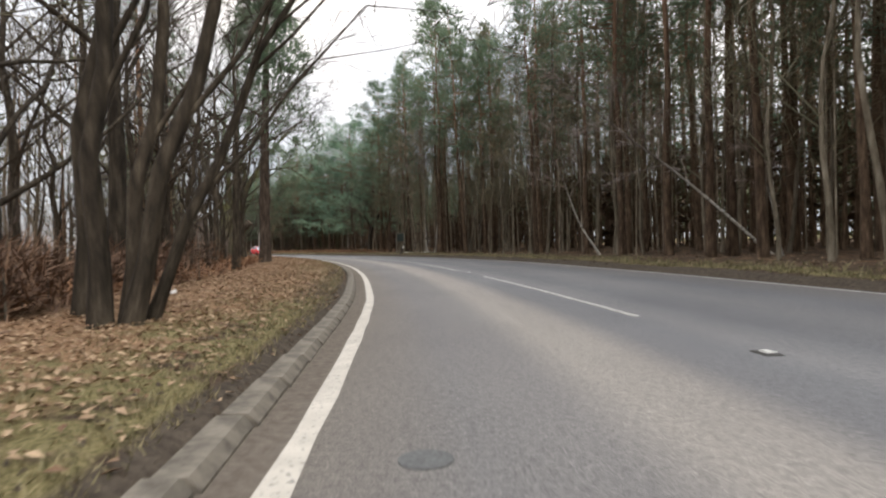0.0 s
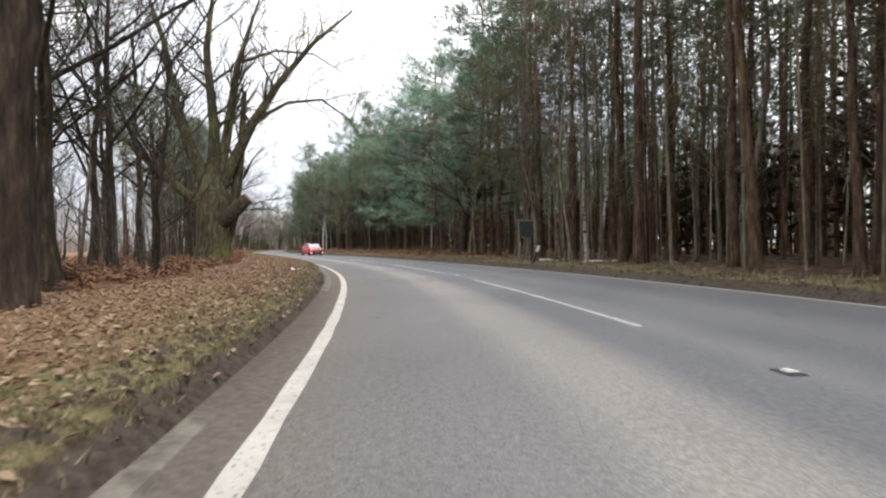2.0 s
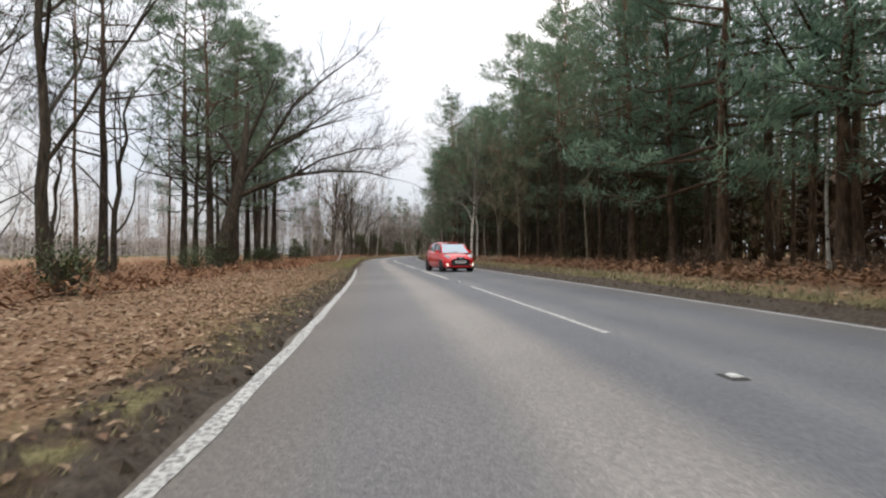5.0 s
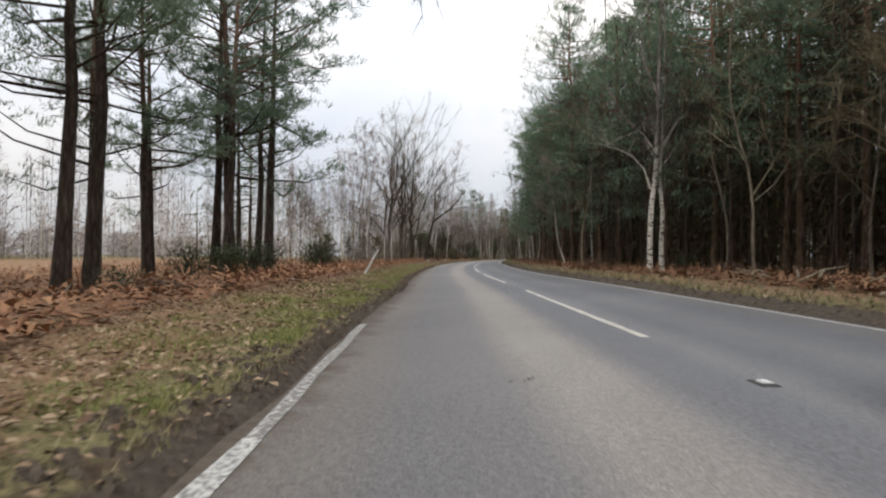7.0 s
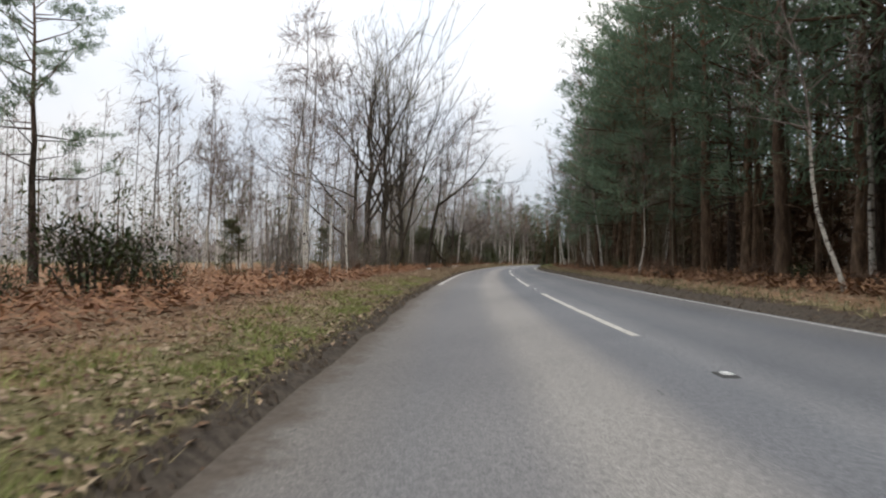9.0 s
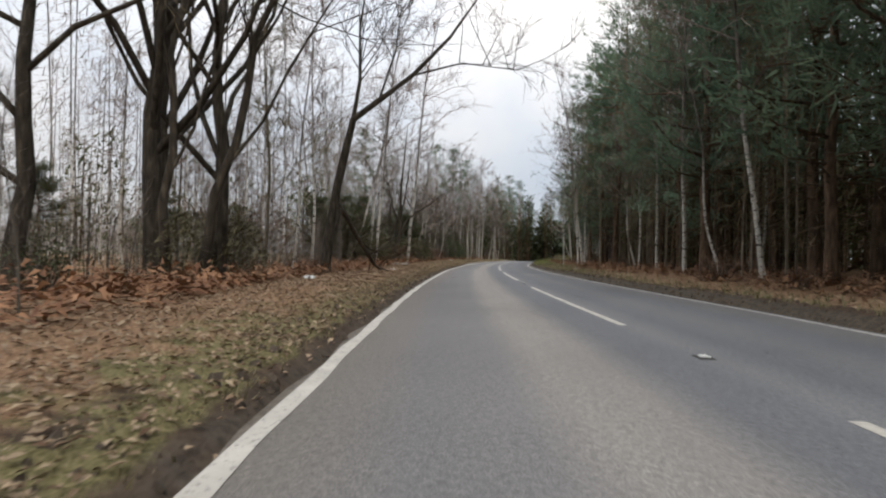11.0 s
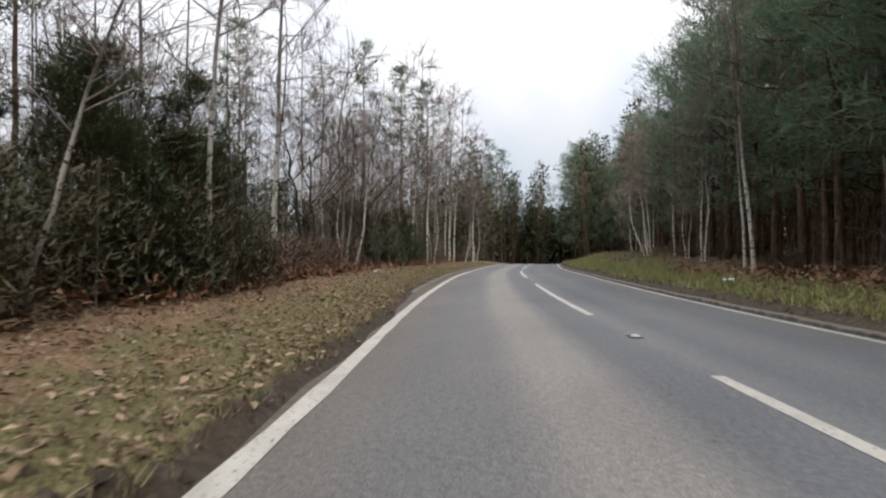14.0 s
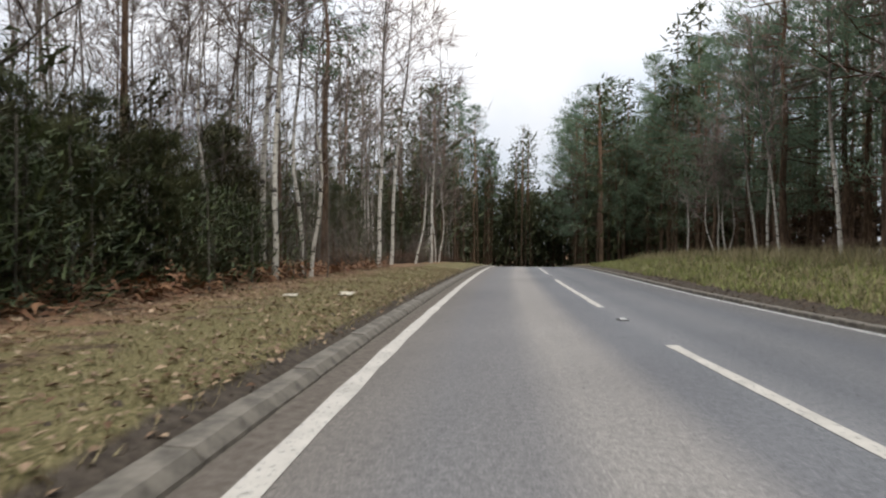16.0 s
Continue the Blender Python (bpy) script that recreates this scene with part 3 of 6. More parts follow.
def grow(limbs, twigs, rng, p, d, length, rad, depth, droop, fork=3, twig_n=7, twig_len=0.7, twig_w=0.014, sides=5):
    """A bare branch that forks; the last ones end in fine twigs."""
    pts, q, dd = [p.copy()], p.copy(), d.normalized()
    n = 4 if depth > 1 else 2
    for i in range(n):
        dd = (dd + Vector((rng.gauss(0, 0.16), rng.gauss(0, 0.16), rng.gauss(0.02, 0.12) - droop))).normalized()
        q = q + dd * length / n
        pts.append(q.copy())
    limbs.tube(pts, [rad * (1 - 0.62 * i / n) for i in range(n + 1)], sides if depth > 1 else 3, False)
    if depth == 0:
        for _ in range(twig_n):
            u = rng.uniform(0.15, 1.0)
            w = (dd + Vector((rng.gauss(0, 0.55), rng.gauss(0, 0.55), rng.gauss(0, 0.35) - droop * 2))).normalized()
            o = on_curve(pts, u)
            ln = twig_len * rng.uniform(0.5, 1.3)
            twigs.blade(o, w, ln, twig_w)
            o2 = o + w * ln * rng.uniform(0.3, 0.7)
            w2 = (w + Vector((rng.gauss(0, 0.6), rng.gauss(0, 0.6), rng.gauss(0, 0.4) - droop * 2))).normalized()
            twigs.blade(o2, w2, ln * 0.7, twig_w * 0.8)
        return
    for k in range(fork):
        u = rng.uniform(0.35, 1.0) if k else 1.0
        o = on_curve(pts, u)
        w = (dd + Vector((rng.gauss(0, 0.55), rng.gauss(0, 0.55), rng.gauss(0.08, 0.35)))).normalized()
        grow(limbs, twigs, rng, o, w, length * rng.uniform(0.5, 0.75), rad * rng.uniform(0.36, 0.5), depth - 1, droop, fork, twig_n, twig_len, twig_w, sides)


def birch(seed, H, r0, lean, label, stems=1, twig_n=9, curve=0.0, name="birch_tree", bark=None, branch_from=0.35, nb=20, haze=None):
    rng = random.Random(seed)
    t = thing(name, label, "tree", "birches beside the road")
    limbs, twigs = Build(), Build()
    for k in range(stems):
        b = Build()
        la = lean + (0 if k == 0 else rng.uniform(-0.12, 0.12))
        lb = 0 if k == 0 else rng.uniform(-0.12, 0.12)
        h = H * (1 if k == 0 else rng.uniform(0.7, 0.95))
        pts = []
        pa, pb, wind = rng.uniform(0, 6.28), rng.uniform(0, 6.28), rng.uniform(0.10, 0.26)
        for i in range(14):
            u = i / 13
            sway = wind * min(1, u * 3)
            pts.append(Vector((sway * math.sin(u * 8 + pa) + 0.25 * k + la * h * u + curve * h * math.sin(u * math.pi * 0.9) + rng.uniform(-0.03, 0.03), sway * math.sin(u * 6 + pb) + lb * h * u + rng.uniform(-0.03, 0.03), -0.2 + h * u)))
        b.tube(pts, [r0 * (1.3 if i == 0 else 1) * (1 - 0.92 * i / 13) * rng.uniform(0.92, 1.08) + 0.008 for i in range(14)], 8)
        part("trunk", b, bark or BIRCH_BARK, t, "", True)
        for _ in range(nb):
            u = rng.uniform(branch_from, 0.97)
            p, a = on_curve(pts, u), rng.uniform(0, 6.28)
            d = Vector((math.cos(a), math.sin(a), rng.uniform(0.5, 1.3)))
            ln = H * 0.17 * (1.25 - u) * rng.uniform(0.7, 1.3)
            grow(limbs, twigs, rng, p, d, ln, 0.010 + 0.010 * ln, 1, 0.07, 3, twig_n, 1.05, 0.032, 3)
    twigs.v, twigs.f = twigs.v + limbs.v, twigs.f + [tuple(i + len(twigs.v) for i in q) for q in limbs.f]
    part("crown", twigs, haze or TWIGS, t, "fine bare twigs")
    return t


def bare_tree(seed, H, r0, label, lean=0.0, limbs_n=6, first=0.25, spread=0.8, bark=None, depth=3, twig_n=5, name="bare_tree", category="tree", limb_len=0.42, haze=None):
    rng = random.Random(seed)
    t = thing(name, label, category, "bare trees beside the road")
    b, limbs, twigs = Build(), Build(), Build()
    pts = []
    for i in range(9):
        u = i / 8
        pts.append(Vector((lean * H * 0.7 * u + (rng.uniform(-0.12, 0.12) if i else 0), rng.uniform(-0.12, 0.12) if i else 0, -0.2 + H * 0.7 * u)))
    b.tube(pts, [r0 * (1.35 if i == 0 else 1) * (1 - 0.85 * (i / 8)) + 0.015 for i in range(9)], 10)
    limbs = b
    for k in range(limbs_n):
        u = first + (1 - first) * (k + rng.random() * 0.6) / limbs_n
        p, a = on_curve(pts, min(u, 0.99)), rng.uniform(0, 6.28)
        d = Vector((math.cos(a) * spread, math.sin(a) * spread, rng.uniform(0.5, 1.1)))
        grow(limbs, twigs, rng, p, d, H * limb_len * (1.15 - 0.6 * u) * rng.uniform(0.8, 1.15), r0 * 0.42 * (1.15 - 0.6 * u), depth - 1, 0.0, 3, twig_n, 0.75, 0.022, 5)
    part("trunk", b, bark or OAK_BARK, t, "", True)
    part("crown", twigs, haze or TWIGS_DARK, t, "bare twigs")
    return t


def bush(seed, r, h, mat, label, name="evergreen_bush", stems=14, leaves=1000, leaf=0.13, wide=0.065):
    rng = random.Random(seed)
    t = thing(name, label, "bush", "undergrowth")
    st, lv = Build(), Build()
    for _ in range(stems):
        a, k = rng.uniform(0, 6.28), rng.uniform(0.2, 1.0)
        tip = Vector((math.cos(a) * r * k, math.sin(a) * r * k, h * rng.uniform(0.6, 1.0)))
        mid = tip * 0.5 + Vector((0, 0, h * 0.12))
        st.tube([Vector((math.cos(a) * 0.15, math.sin(a) * 0.15, -0.1)), mid, tip], [0.025, 0.016, 0.004], 3, False)
        for _ in range(leaves // stems):
            u = rng.uniform(0.25, 1.0)
            p = (mid.lerp(tip, (u - 0.5) * 2) if u > 0.5 else mid * (u * 2)) + Vector((rng.gauss(0, 0.22), rng.gauss(0, 0.22), rng.gauss(0, 0.18))) * r
            lv.blade(p, (rng.gauss(0, 1), rng.gauss(0, 1), rng.gauss(0.3, 0.8)), leaf * rng.uniform(0.7, 1.5), wide)
    tagged(part("stem_clump", st, TWIGS_DARK, t), kind="stuff")
    part("foliage", lv, mat, t)
    return t


def thicket(seed, h, label):
    """Thin whippy stems of self-sown saplings."""
    rng = random.Random(seed)
    t = thing("sapling_thicket", label, "sapling", "undergrowth")
    st, tw = Build(), Build()
    for _ in range(9):
        x, y = rng.uniform(-1.0, 1.0), rng.uniform(-1.0, 1.0)
        hh = h * rng.uniform(0.6, 1.1)
        a, b2 = rng.uniform(-0.15, 0.15), rng.uniform(-0.15, 0.15)
        pts = [Vector((x + a * hh * u * u, y + b2 * hh * u * u, -0.1 + hh * u)) + Vector((rng.gauss(0, 0.03), rng.gauss(0, 0.03), 0)) for u in (0, 0.25, 0.5, 0.75, 1)]
        st.tube(pts, [0.024, 0.019, 0.014, 0.009, 0.004], 4, False)
        for _ in range(22):
            u = rng.uniform(0.2, 1)
            d = Vector((rng.gauss(0, 0.6), rng.gauss(0, 0.6), 0.8)).normalized()
            o, ln = on_curve(pts, u), rng.uniform(0.3, 0.9)
            tw.blade(o, d, ln, 0.014)
            for _ in range(2):
                tw.blade(o + d * ln * rng.uniform(0.2, 0.8), d + Vector((rng.gauss(0, 0.6), rng.gauss(0, 0.6), 0.1)), ln * 0.5, 0.010)
    tagged(part("stem_clump", st, GREY_BARK, t), kind="stuff")
    tagged(part("twig_spray", tw, TWIGS, t), kind="stuff")
    return t


placed = set()


def plant(proto, s, l, scale=1.0, turn=None, tilt=0.0, label="", sink=0.0):
    """Stand a copy of a tree at s, l; the first one is the tree itself. turn: degrees from the road's heading, in which its lean points to the right at 0."""
    x, y = at(s, l)
    z = float(ground_z(s, l)) - 0.05 - sink
    a = heading(s) + radians(turn if turn is not None else random.uniform(0, 360))
    m = Matrix.Translation((float(x), float(y), z)) @ Matrix.Rotation(a, 4, "Z") @ Matrix.Rotation(tilt, 4, "Y") @ Matrix.Diagonal((scale, scale, scale, 1))
    if proto.name in placed:
        ob = copy_thing(proto, m)
    else:
        placed.add(proto.name)
        proto.matrix_basis = m
        ob = proto
    if label:
        tagged(ob, label)
    return ob


DARK_PINE_BARK = m_bark("dark_pine_bark", (0.014, 0.010, 0.008), (0.046, 0.034, 0.026), (0.105, 0.080, 0.062), 9, (0.13, 0.085, 0.06), 9.0)
PALE_BARK = m_bark("pale_bark", (0.065, 0.054, 0.038), (0.165, 0.138, 0.100), (0.31, 0.27, 0.21), 8)
tall_pines = [pine(11 + i, h, c, 3.0, r, lab, 5, 9, 0, False, 10, 0.30, 0.6, 0.090) for i, (h, c, r, lab) in enumerate((
    (19, 9.0, 0.17, "tall pine with a bare trunk in dense wood"), (20, 10.5, 0.15, "slender pine with a high crown in dense wood"), (18, 7.5, 0.14, "pine with dead lower branches in dense wood")))]
edge_pines = [pine(31 + i, h, c, sp, r, lab, 7, 15, 0, False, 16, 0.32, 0.42, 0.066, 0.28, 0.7) for i, (h, c, sp, r, lab) in enumerate((
    (16, 3.8, 4.5, 0.19, "bushy pine with low green branches at the wood's edge"), (18, 5.2, 4.3, 0.19, "pine with spreading green boughs at the wood's edge"),
    (13, 2.6, 3.8, 0.15, "young pine green almost to the ground")))]
broad_pines = [pine(61 + i, h, c, sp, 0.22, lab, 14, 20, 0.02, False, 10, 0.32, 0.34, 0.062, 0.30, 0.95, None, NEEDLES_BLUE) for i, (h, c, sp, lab) in enumerate((
    (15, 3.2, 6.0, "broad blue-green pine with hanging boughs"), (17, 5.0, 5.4, "spreading blue-green pine at the wood's edge")))]
open_pines = [pine(51 + i, h, c, sp, r, lab, 11, 22, lean, False, 9, 0.46, 0.36, 0.070, 0.30, 0.85, DARK_PINE_BARK, None, 0.62, 0.30) for i, (h, c, sp, r, lean, lab) in enumerate((
    (22, 6.2, 7.0, 0.35, 0.02, "stout pine with a dark trunk on the open verge"), (23, 7.6, 6.4, 0.31, -0.02, "tall pine with a broad dark crown on the verge")))]
birches = [birch(71 + i, h, r, ln, lab, st, 8, cv, nb=17) for i, (h, r, ln, st, cv, lab) in enumerate((
    (13, 0.070, 0.02, 1, 0.0, "slender white birch with bare twigs"), (14.5, 0.080, 0.10, 1, 0.02, "leaning white birch with bare twigs"),
    (11, 0.060, -0.06, 2, 0.02, "two-stemmed birch with peeling white bark"), (16.5, 0.088, 0.05, 1, -0.02, "tall birch with black-marked white bark")))]
grey_stems = [birch(91 + i, 10 + i, 0.06, 0.04 * (i - 1), "thin grey sapling tree with bare twigs", 1, 8, 0.02, "young_tree", PALE_BARK, 0.25, 14, OLIVE_TWIGS) for i in range(3)]
oaks = [bare_tree(101 + i, h, r, lab, ln, n, f, 0.8, None, 3, 8) for i, (h, r, ln, n, f, lab) in enumerate((
    (12, 0.17, 0.05, 8, 0.22, "dark bare oak with crooked limbs"), (14, 0.15, -0.04, 8, 0.30, "tall bare oak with upright limbs"), (10, 0.11, 0.10, 7, 0.25, "small crooked bare oak")))]


def limbed_tree(name, label, trunk, radii, limbs, bark, seed, sides=12, twig_n=6, depth=2):
    """A tree whose trunk and main limbs are laid out one by one: x to the road, y along it, z up."""
    rng = random.Random(seed)
    t = thing(name, label, "tree")
    b, tw = Build(), Build()
    b.tube(trunk, radii, sides)
    for pts, r0, r1, shoots in limbs:
        pts = [Vector(q) for q in pts]
        n = len(pts) - 1
        b.tube(pts, [r0 + (r1 - r0) * i / n for i in range(n + 1)], 8)
        for _ in range(shoots):
            u = rng.uniform(0.3, 1.0)
            o, d = on_curve(pts, u), (pts[-1] - pts[0]).normalized()
            w = (d * 0.5 + Vector((rng.gauss(0, 0.5), rng.gauss(0, 0.5), max(0.0, rng.gauss(0.35, 0.4))))).normalized()
            grow(b, tw, rng, o, w, rng.uniform(1.2, 2.6), max(0.02, (r0 + (r1 - r0) * u) * 0.45), depth - 1, 0.01, 3, twig_n, 0.9, 0.02, 4)
    part("trunk", b, bark, t, "", True)
    part("crown", tw, TWIGS_DARK, t, "bare dark twigs")
    return t

rnd = random.Random(5)


def edge_of_wood(s):
    return float(np.interp(s, [-40, 0, 30, 60, 75, 105, 130, 150, 175, 200, 215, 235, 275, 350], [13, 12.5, 11, 9.2, 10.8, 11, 9.6, 9.0, 8.6, 8.6, 9.0, 11, 13.5, 9]))


# the wood along the far side: its three front rows
for row in range(2):
    s = -14 + row * 1.1
    while s < 322:
        l = edge_of_wood(s) + row * 3.0 + rnd.uniform(-0.9, 1.3)
        tall = s < 62 or (row > 0 and (s < 70 or (s > 108 and rnd.random() < 0.35)))
        if tall and row == 0 and 36 < s < 66 and rnd.random() < 0.5:
            pass
        elif tall:
            plant(rnd.choice(tall_pines), s, l, rnd.uniform(0.85, 1.1), tilt=rnd.gauss(0, 0.015))
        elif 188 < s < 208 and rnd.random() < 0.4:
            pass
        elif row or not 72 < s < 102:
            plant(rnd.choice(edge_pines), s, l + (2.2 if 104 < s < 138 else 1.4), rnd.uniform(0.85, 1.15) * float(np.interp(s, [100, 108, 134, 142, 200, 210], [1.05, 0.82, 0.82, 1.0, 1.0, 0.92]) if row == 0 else np.interp(s, [68, 72, 106, 114, 200, 210], [1.0, 0.8, 0.8, 1.1, 1.05, 0.95])), tilt=rnd.gauss(0, 0.02))
        s += rnd.uniform(2.0, 3.8) if s < 66 else rnd.uniform(3.0, 4.8)
for s, l, k, n in ((74.0, 12.8, 0.95, 1), (79.5, 13.0, 1.05, 0), (85.5, 12.4, 1.1, 0), (91.0, 12.8, 1.0, 1), (96.5, 12.6, 1.05, 0), (101.0, 13.0, 0.85, 1), (187.5, 11.6, 0.8, 1), (193.5, 11.9, 0.85, 0), (200.0, 11.7, 0.8, 1)):
    plant(broad_pines[n], s, l, k)
for s, l, k in ((216, 11.2, 0.72), (221.5, 11.8, 0.82), (232, 13.4, 0.85), (227.5, 12.8, 0.8), (247, 14.0, 0.75), (153, 12.0, 0.75), (163, 11.8, 0.75)):
    plant(open_pines[0], s, l, k)
# thin pale stems among the front rows
s = -8
while s < 290:
    l = edge_of_wood(s) + rnd.uniform(-0.8, 4.5)
    if s < 72:
        plant(rnd.choice(grey_stems * 3 + birches[:1] + tall_pines[1:2]), s, l - 0.4, rnd.uniform(0.8, 1.35), tilt=rnd.gauss(0, 0.05))
    else:
        plant(rnd.choice((birches + grey_stems[:1]) if s > 125 else (grey_stems * 3 + birches[:1])), s, l, rnd.uniform(0.65, 0.95), tilt=rnd.gauss(0, 0.05))
    s += rnd.uniform(0.8, 1.7) if s < 72 else rnd.uniform(4.0, 7.0) if s < 108 else rnd.uniform(2.4, 4.6) if s < 125 else rnd.uniform(3.5, 8)

# single trees on the far side that stand out
plant(birches[1], 27, 10.6, 0.80, 170, 0.33, "white birch leaning far over towards the road")
plant(birches[0], 18.5, 12.7, 0.70, 160, 0.80, "fallen pale birch propped among pines")
plant(birches[0], 18, 12.6, 0.35, 180, 0.22)
for s, l, k in ((52, 10.8, 1.0), (46, 10.0, 0.95), (50, 9.4, 1.25), (36, 11.4, 1.1), (20, 12.2, 1.2), (42, 10.6, 0.9)):
    plant(tall_pines[0], s, l, k)
plant(grey_stems[1], 54.4, 8.6, 0.55)
plant(grey_stems[0], 53.0, 8.8, 0.6)
plant(oaks[2], 73.5, 11.5, 0.95, 180, 0.1, "crooked bare oak under pines at the wood's edge")
plant(oaks[2], 83, 11.0, 0.8, 20, 0.0)
plant(birches[1], 148.5, 8.6, 0.85, 180, 0.10, "white birch leaning over the verge")
plant(birches[3], 189.0, 8.8, 0.95, 180, 0.0)
plant(birches[1], 185.6, 9.0, 0.9, 180, 0.06)
plant(birches[3], 183.0, 9.2, 1.0, 180, 0.10, "tall white birch leaning out over the far verge")
plant(birches[0], 195.5, 9.6, 1.0, 180, 0.02)
plant(birches[1], 200, 9.6, 0.9, 180, 0.03)
plant(birches[3], 208.4, 7.8, 0.95, 180, 0.10, "leaning birch crossing another beside the verge")
plant(birches[1], 208.9, 8.2, 1.0, 180, 0.12)
plant(birches[0], 208.0, 7.4, 0.85, 0, -0.03)
for s, l, k, tl in ((247, 9.4, 0.9, 0.16), (275, 12.5, 0.9, 0.08), (271, 13.2, 0.8, 0.1), (277, 13.6, 0.9, -0.04), (266, 12.4, 0.8, 0.12), (259, 11.5, 0.85, 0.05), (228, 9.0, 0.8, 0.06)):
    plant(rnd.choice(birches), s, l, k, 180, tl)

# near side, first bend: oaks, thin stems and a stout pine
multi = bare_tree(131, 10, 0.085, "dark many-stemmed bare tree on the verge", 0.14, 6, 0.3, 0.5)
for dx, dl, tilt, turn, k in ((0, -0.12, -0.10, 0, 1.15), (0.35, 0.02, 0.01, 0, 0.85), (0.1, 0.14, 0.14, 0, 0.95), (0.5, 0.20, 0.26, 15, 0.7), (1.4, -0.9, -0.06, 0, 1.3)):
    plant(multi, 6.7 + dx, -2.95 + dl, k, turn, tilt)
for s, l, p, k in ((9, -5.9, 1, 1.3), (13, -7.5, 0, 1.0), (16, -6.6, 1, 1.1), (22, -6.4, 2, 1.1), (23.5, -5.8, 2, 0.9), (25.5, -5.3, 1, 0.75), (20, -7.2, 0, 0.9), (33, -7.2, 1, 0.8), (43, -6.2, 1, 0.8), (45, -7.5, 0, 0.75), (51, -6.6, 2, 1.0), (54, -8.5, 1, 0.9),
                   (64, -9.5, 1, 0.9), (76, -8.2, 2, 1.1), (81, -10.7, 1, 0.9), (86, -9.5, 2, 1.0), (93, -11.6, 0, 0.9), (95, -12.5, 1, 0.85), (101, -10.5, 2, 1.2), (117, -11.5, 1, 0.9)):
    plant(oaks[p], s, l, k, rnd.uniform(0, 360))
s = -12
while s < 112:
    for _ in range(2):
        l = rnd.uniform(-24, -7.0) if s < 60 else rnd.uniform(-26, -10.5)
        plant(rnd.choice(oaks + grey_stems + tall_pines[:1] + oaks if s < 58 else oaks * 3 + grey_stems[:1]), s + rnd.uniform(0, 3), l, rnd.uniform(0.75, 1.15))
    s += rnd.uniform(2.0, 3.4) if s < 58 else rnd.uniform(3.2, 5.4)
for s, l in ((96, -14), (103, -16), (108, -13.5), (113, -17), (120, -14), (88, -15), (58, -12), (47, -11), (31, -10)):
    plant(rnd.choice(open_pines + tall_pines), s, l, rnd.uniform(0.8, 1.0))

# open stretch: dark pines with fields behind
for s, l, k in ((124, -10.7, 1.0), (129, -13.5, 0.95), (131.5, -12.5, 0.8), (136, -14.5, 0.9), (137.4, -11.2, 1.05), (140, -12.8, 1.1), (148, -14.2, 0.9), (144.5, -11.8, 1.0), (158, -17, 0.7), (113.5, -9.6, 1.0), (118, -12.5, 1.0), (121, -9.8, 0.9)):
    plant(rnd.choice(open_pines), s, l, k)
plant(open_pines[0], 142.8, -10.6, 1.25, 0, label="tall dark pine with boughs reaching over the open verge")
plant(open_pines[1], 138.6, -11.4, 1.2, 40)
for s, l, k in ((160, -5.7, 0.62), (160.6, -5.1, 0.6), (164, -8, 0.9), (167, -10, 1.0), (156, -11, 0.6), (171, -10, 0.9)):
    plant(birches[0], s, l, k, 0, rnd.uniform(-0.05, 0.08))

ash = bare_tree(141, 12.5, 0.19, "bare ash with a fan of upright limbs", 0.02, 12, 0.26, 0.46, OAK_BARK, 3, 8, haze=OLIVE_TWIGS)
plant(ash, 176.8, -6.3, 1.2)
plant(ash, 177.8, -5.5, 0.85, 90)
for ds, dl, tilt, turn, k in ((0.2, 0.5, 0.10, 0, 1.15), (-0.5, 0.1, -0.10, 0, 1.0)):
    plant(multi, 176.9 + ds, -6.1 + dl, k, turn, tilt)
plant(ash, 181.5, -8.6, 1.3, 300)
plant(oaks[0], 175.0, -8.2, 1.1, 30)
# near side, last stretch: birch wood with thick undergrowth
for s, l, p, k, tl in ((201, -5.6, 3, 0.9, 0.06), (200, -7.2, 1, 1.0, 0.20), (203, -6.4, 0, 0.95, 0.08), (209.6, -4.8, 3, 1.15, 0.07), (214.6, -5.3, 1, 0.55, 0.22), (217, -8.8, 1, 0.95, 0.10), (219.5, -5.0, 0, 0.7, 0.02), (225, -5.6, 3, 0.8, 0.02),
                       (236, -5.9, 1, 0.80, 0.04)):
    plant(birches[p], s, l, k * 1.12, 0, tl)
for s, l, p, k, tl in ((233, -8.5, 0, 0.8, 0.02), (243, -7.8, 1, 0.8, 0.02), (250.4, -7.2, 2, 0.8, 0.0), (249.3, -4.7, 0, 0.75, 0.02), (253, -6.5, 0, 1.0, 0.04),
                       (251.5, -4.8, 2, 0.85, 0.0), (262, -5.1, 3, 0.9, 0.0), (265.3, -5.3, 0, 0.95, 0.05), (267, -4.4, 1, 0.8, 0.02), (269.6, -6.8, 3, 1.0, 0.0), (274, -4.6, 0, 0.9, 0.02), (283, -5.5, 2, 1.0, 0.0), (288, -7.2, 1, 1.0, 0.05)):
    plant(birches[p], s, l, k * 1.12, 0, tl)
for s, l, k, tl in ((231, -6.4, 0.8, 0.10), (234.5, -7.2, 0.85, 0.05), (239, -6.2, 0.95, 0.08), (243.5, -6.4, 0.8, 0.04)):
    plant(oaks[2], s, l, k, rnd.uniform(0, 360), tl)
s = 176
while s < 320:
    for _ in range(1 + (rnd.random() < 0.3)):
        l = rnd.uniform(-24, -6.2)
        plant(rnd.choice(birches + grey_stems + birches), s + rnd.uniform(0, 2), l, rnd.uniform(0.85, 1.2), tilt=rnd.gauss(0, 0.05))
    s += rnd.uniform(1.8, 3.2)
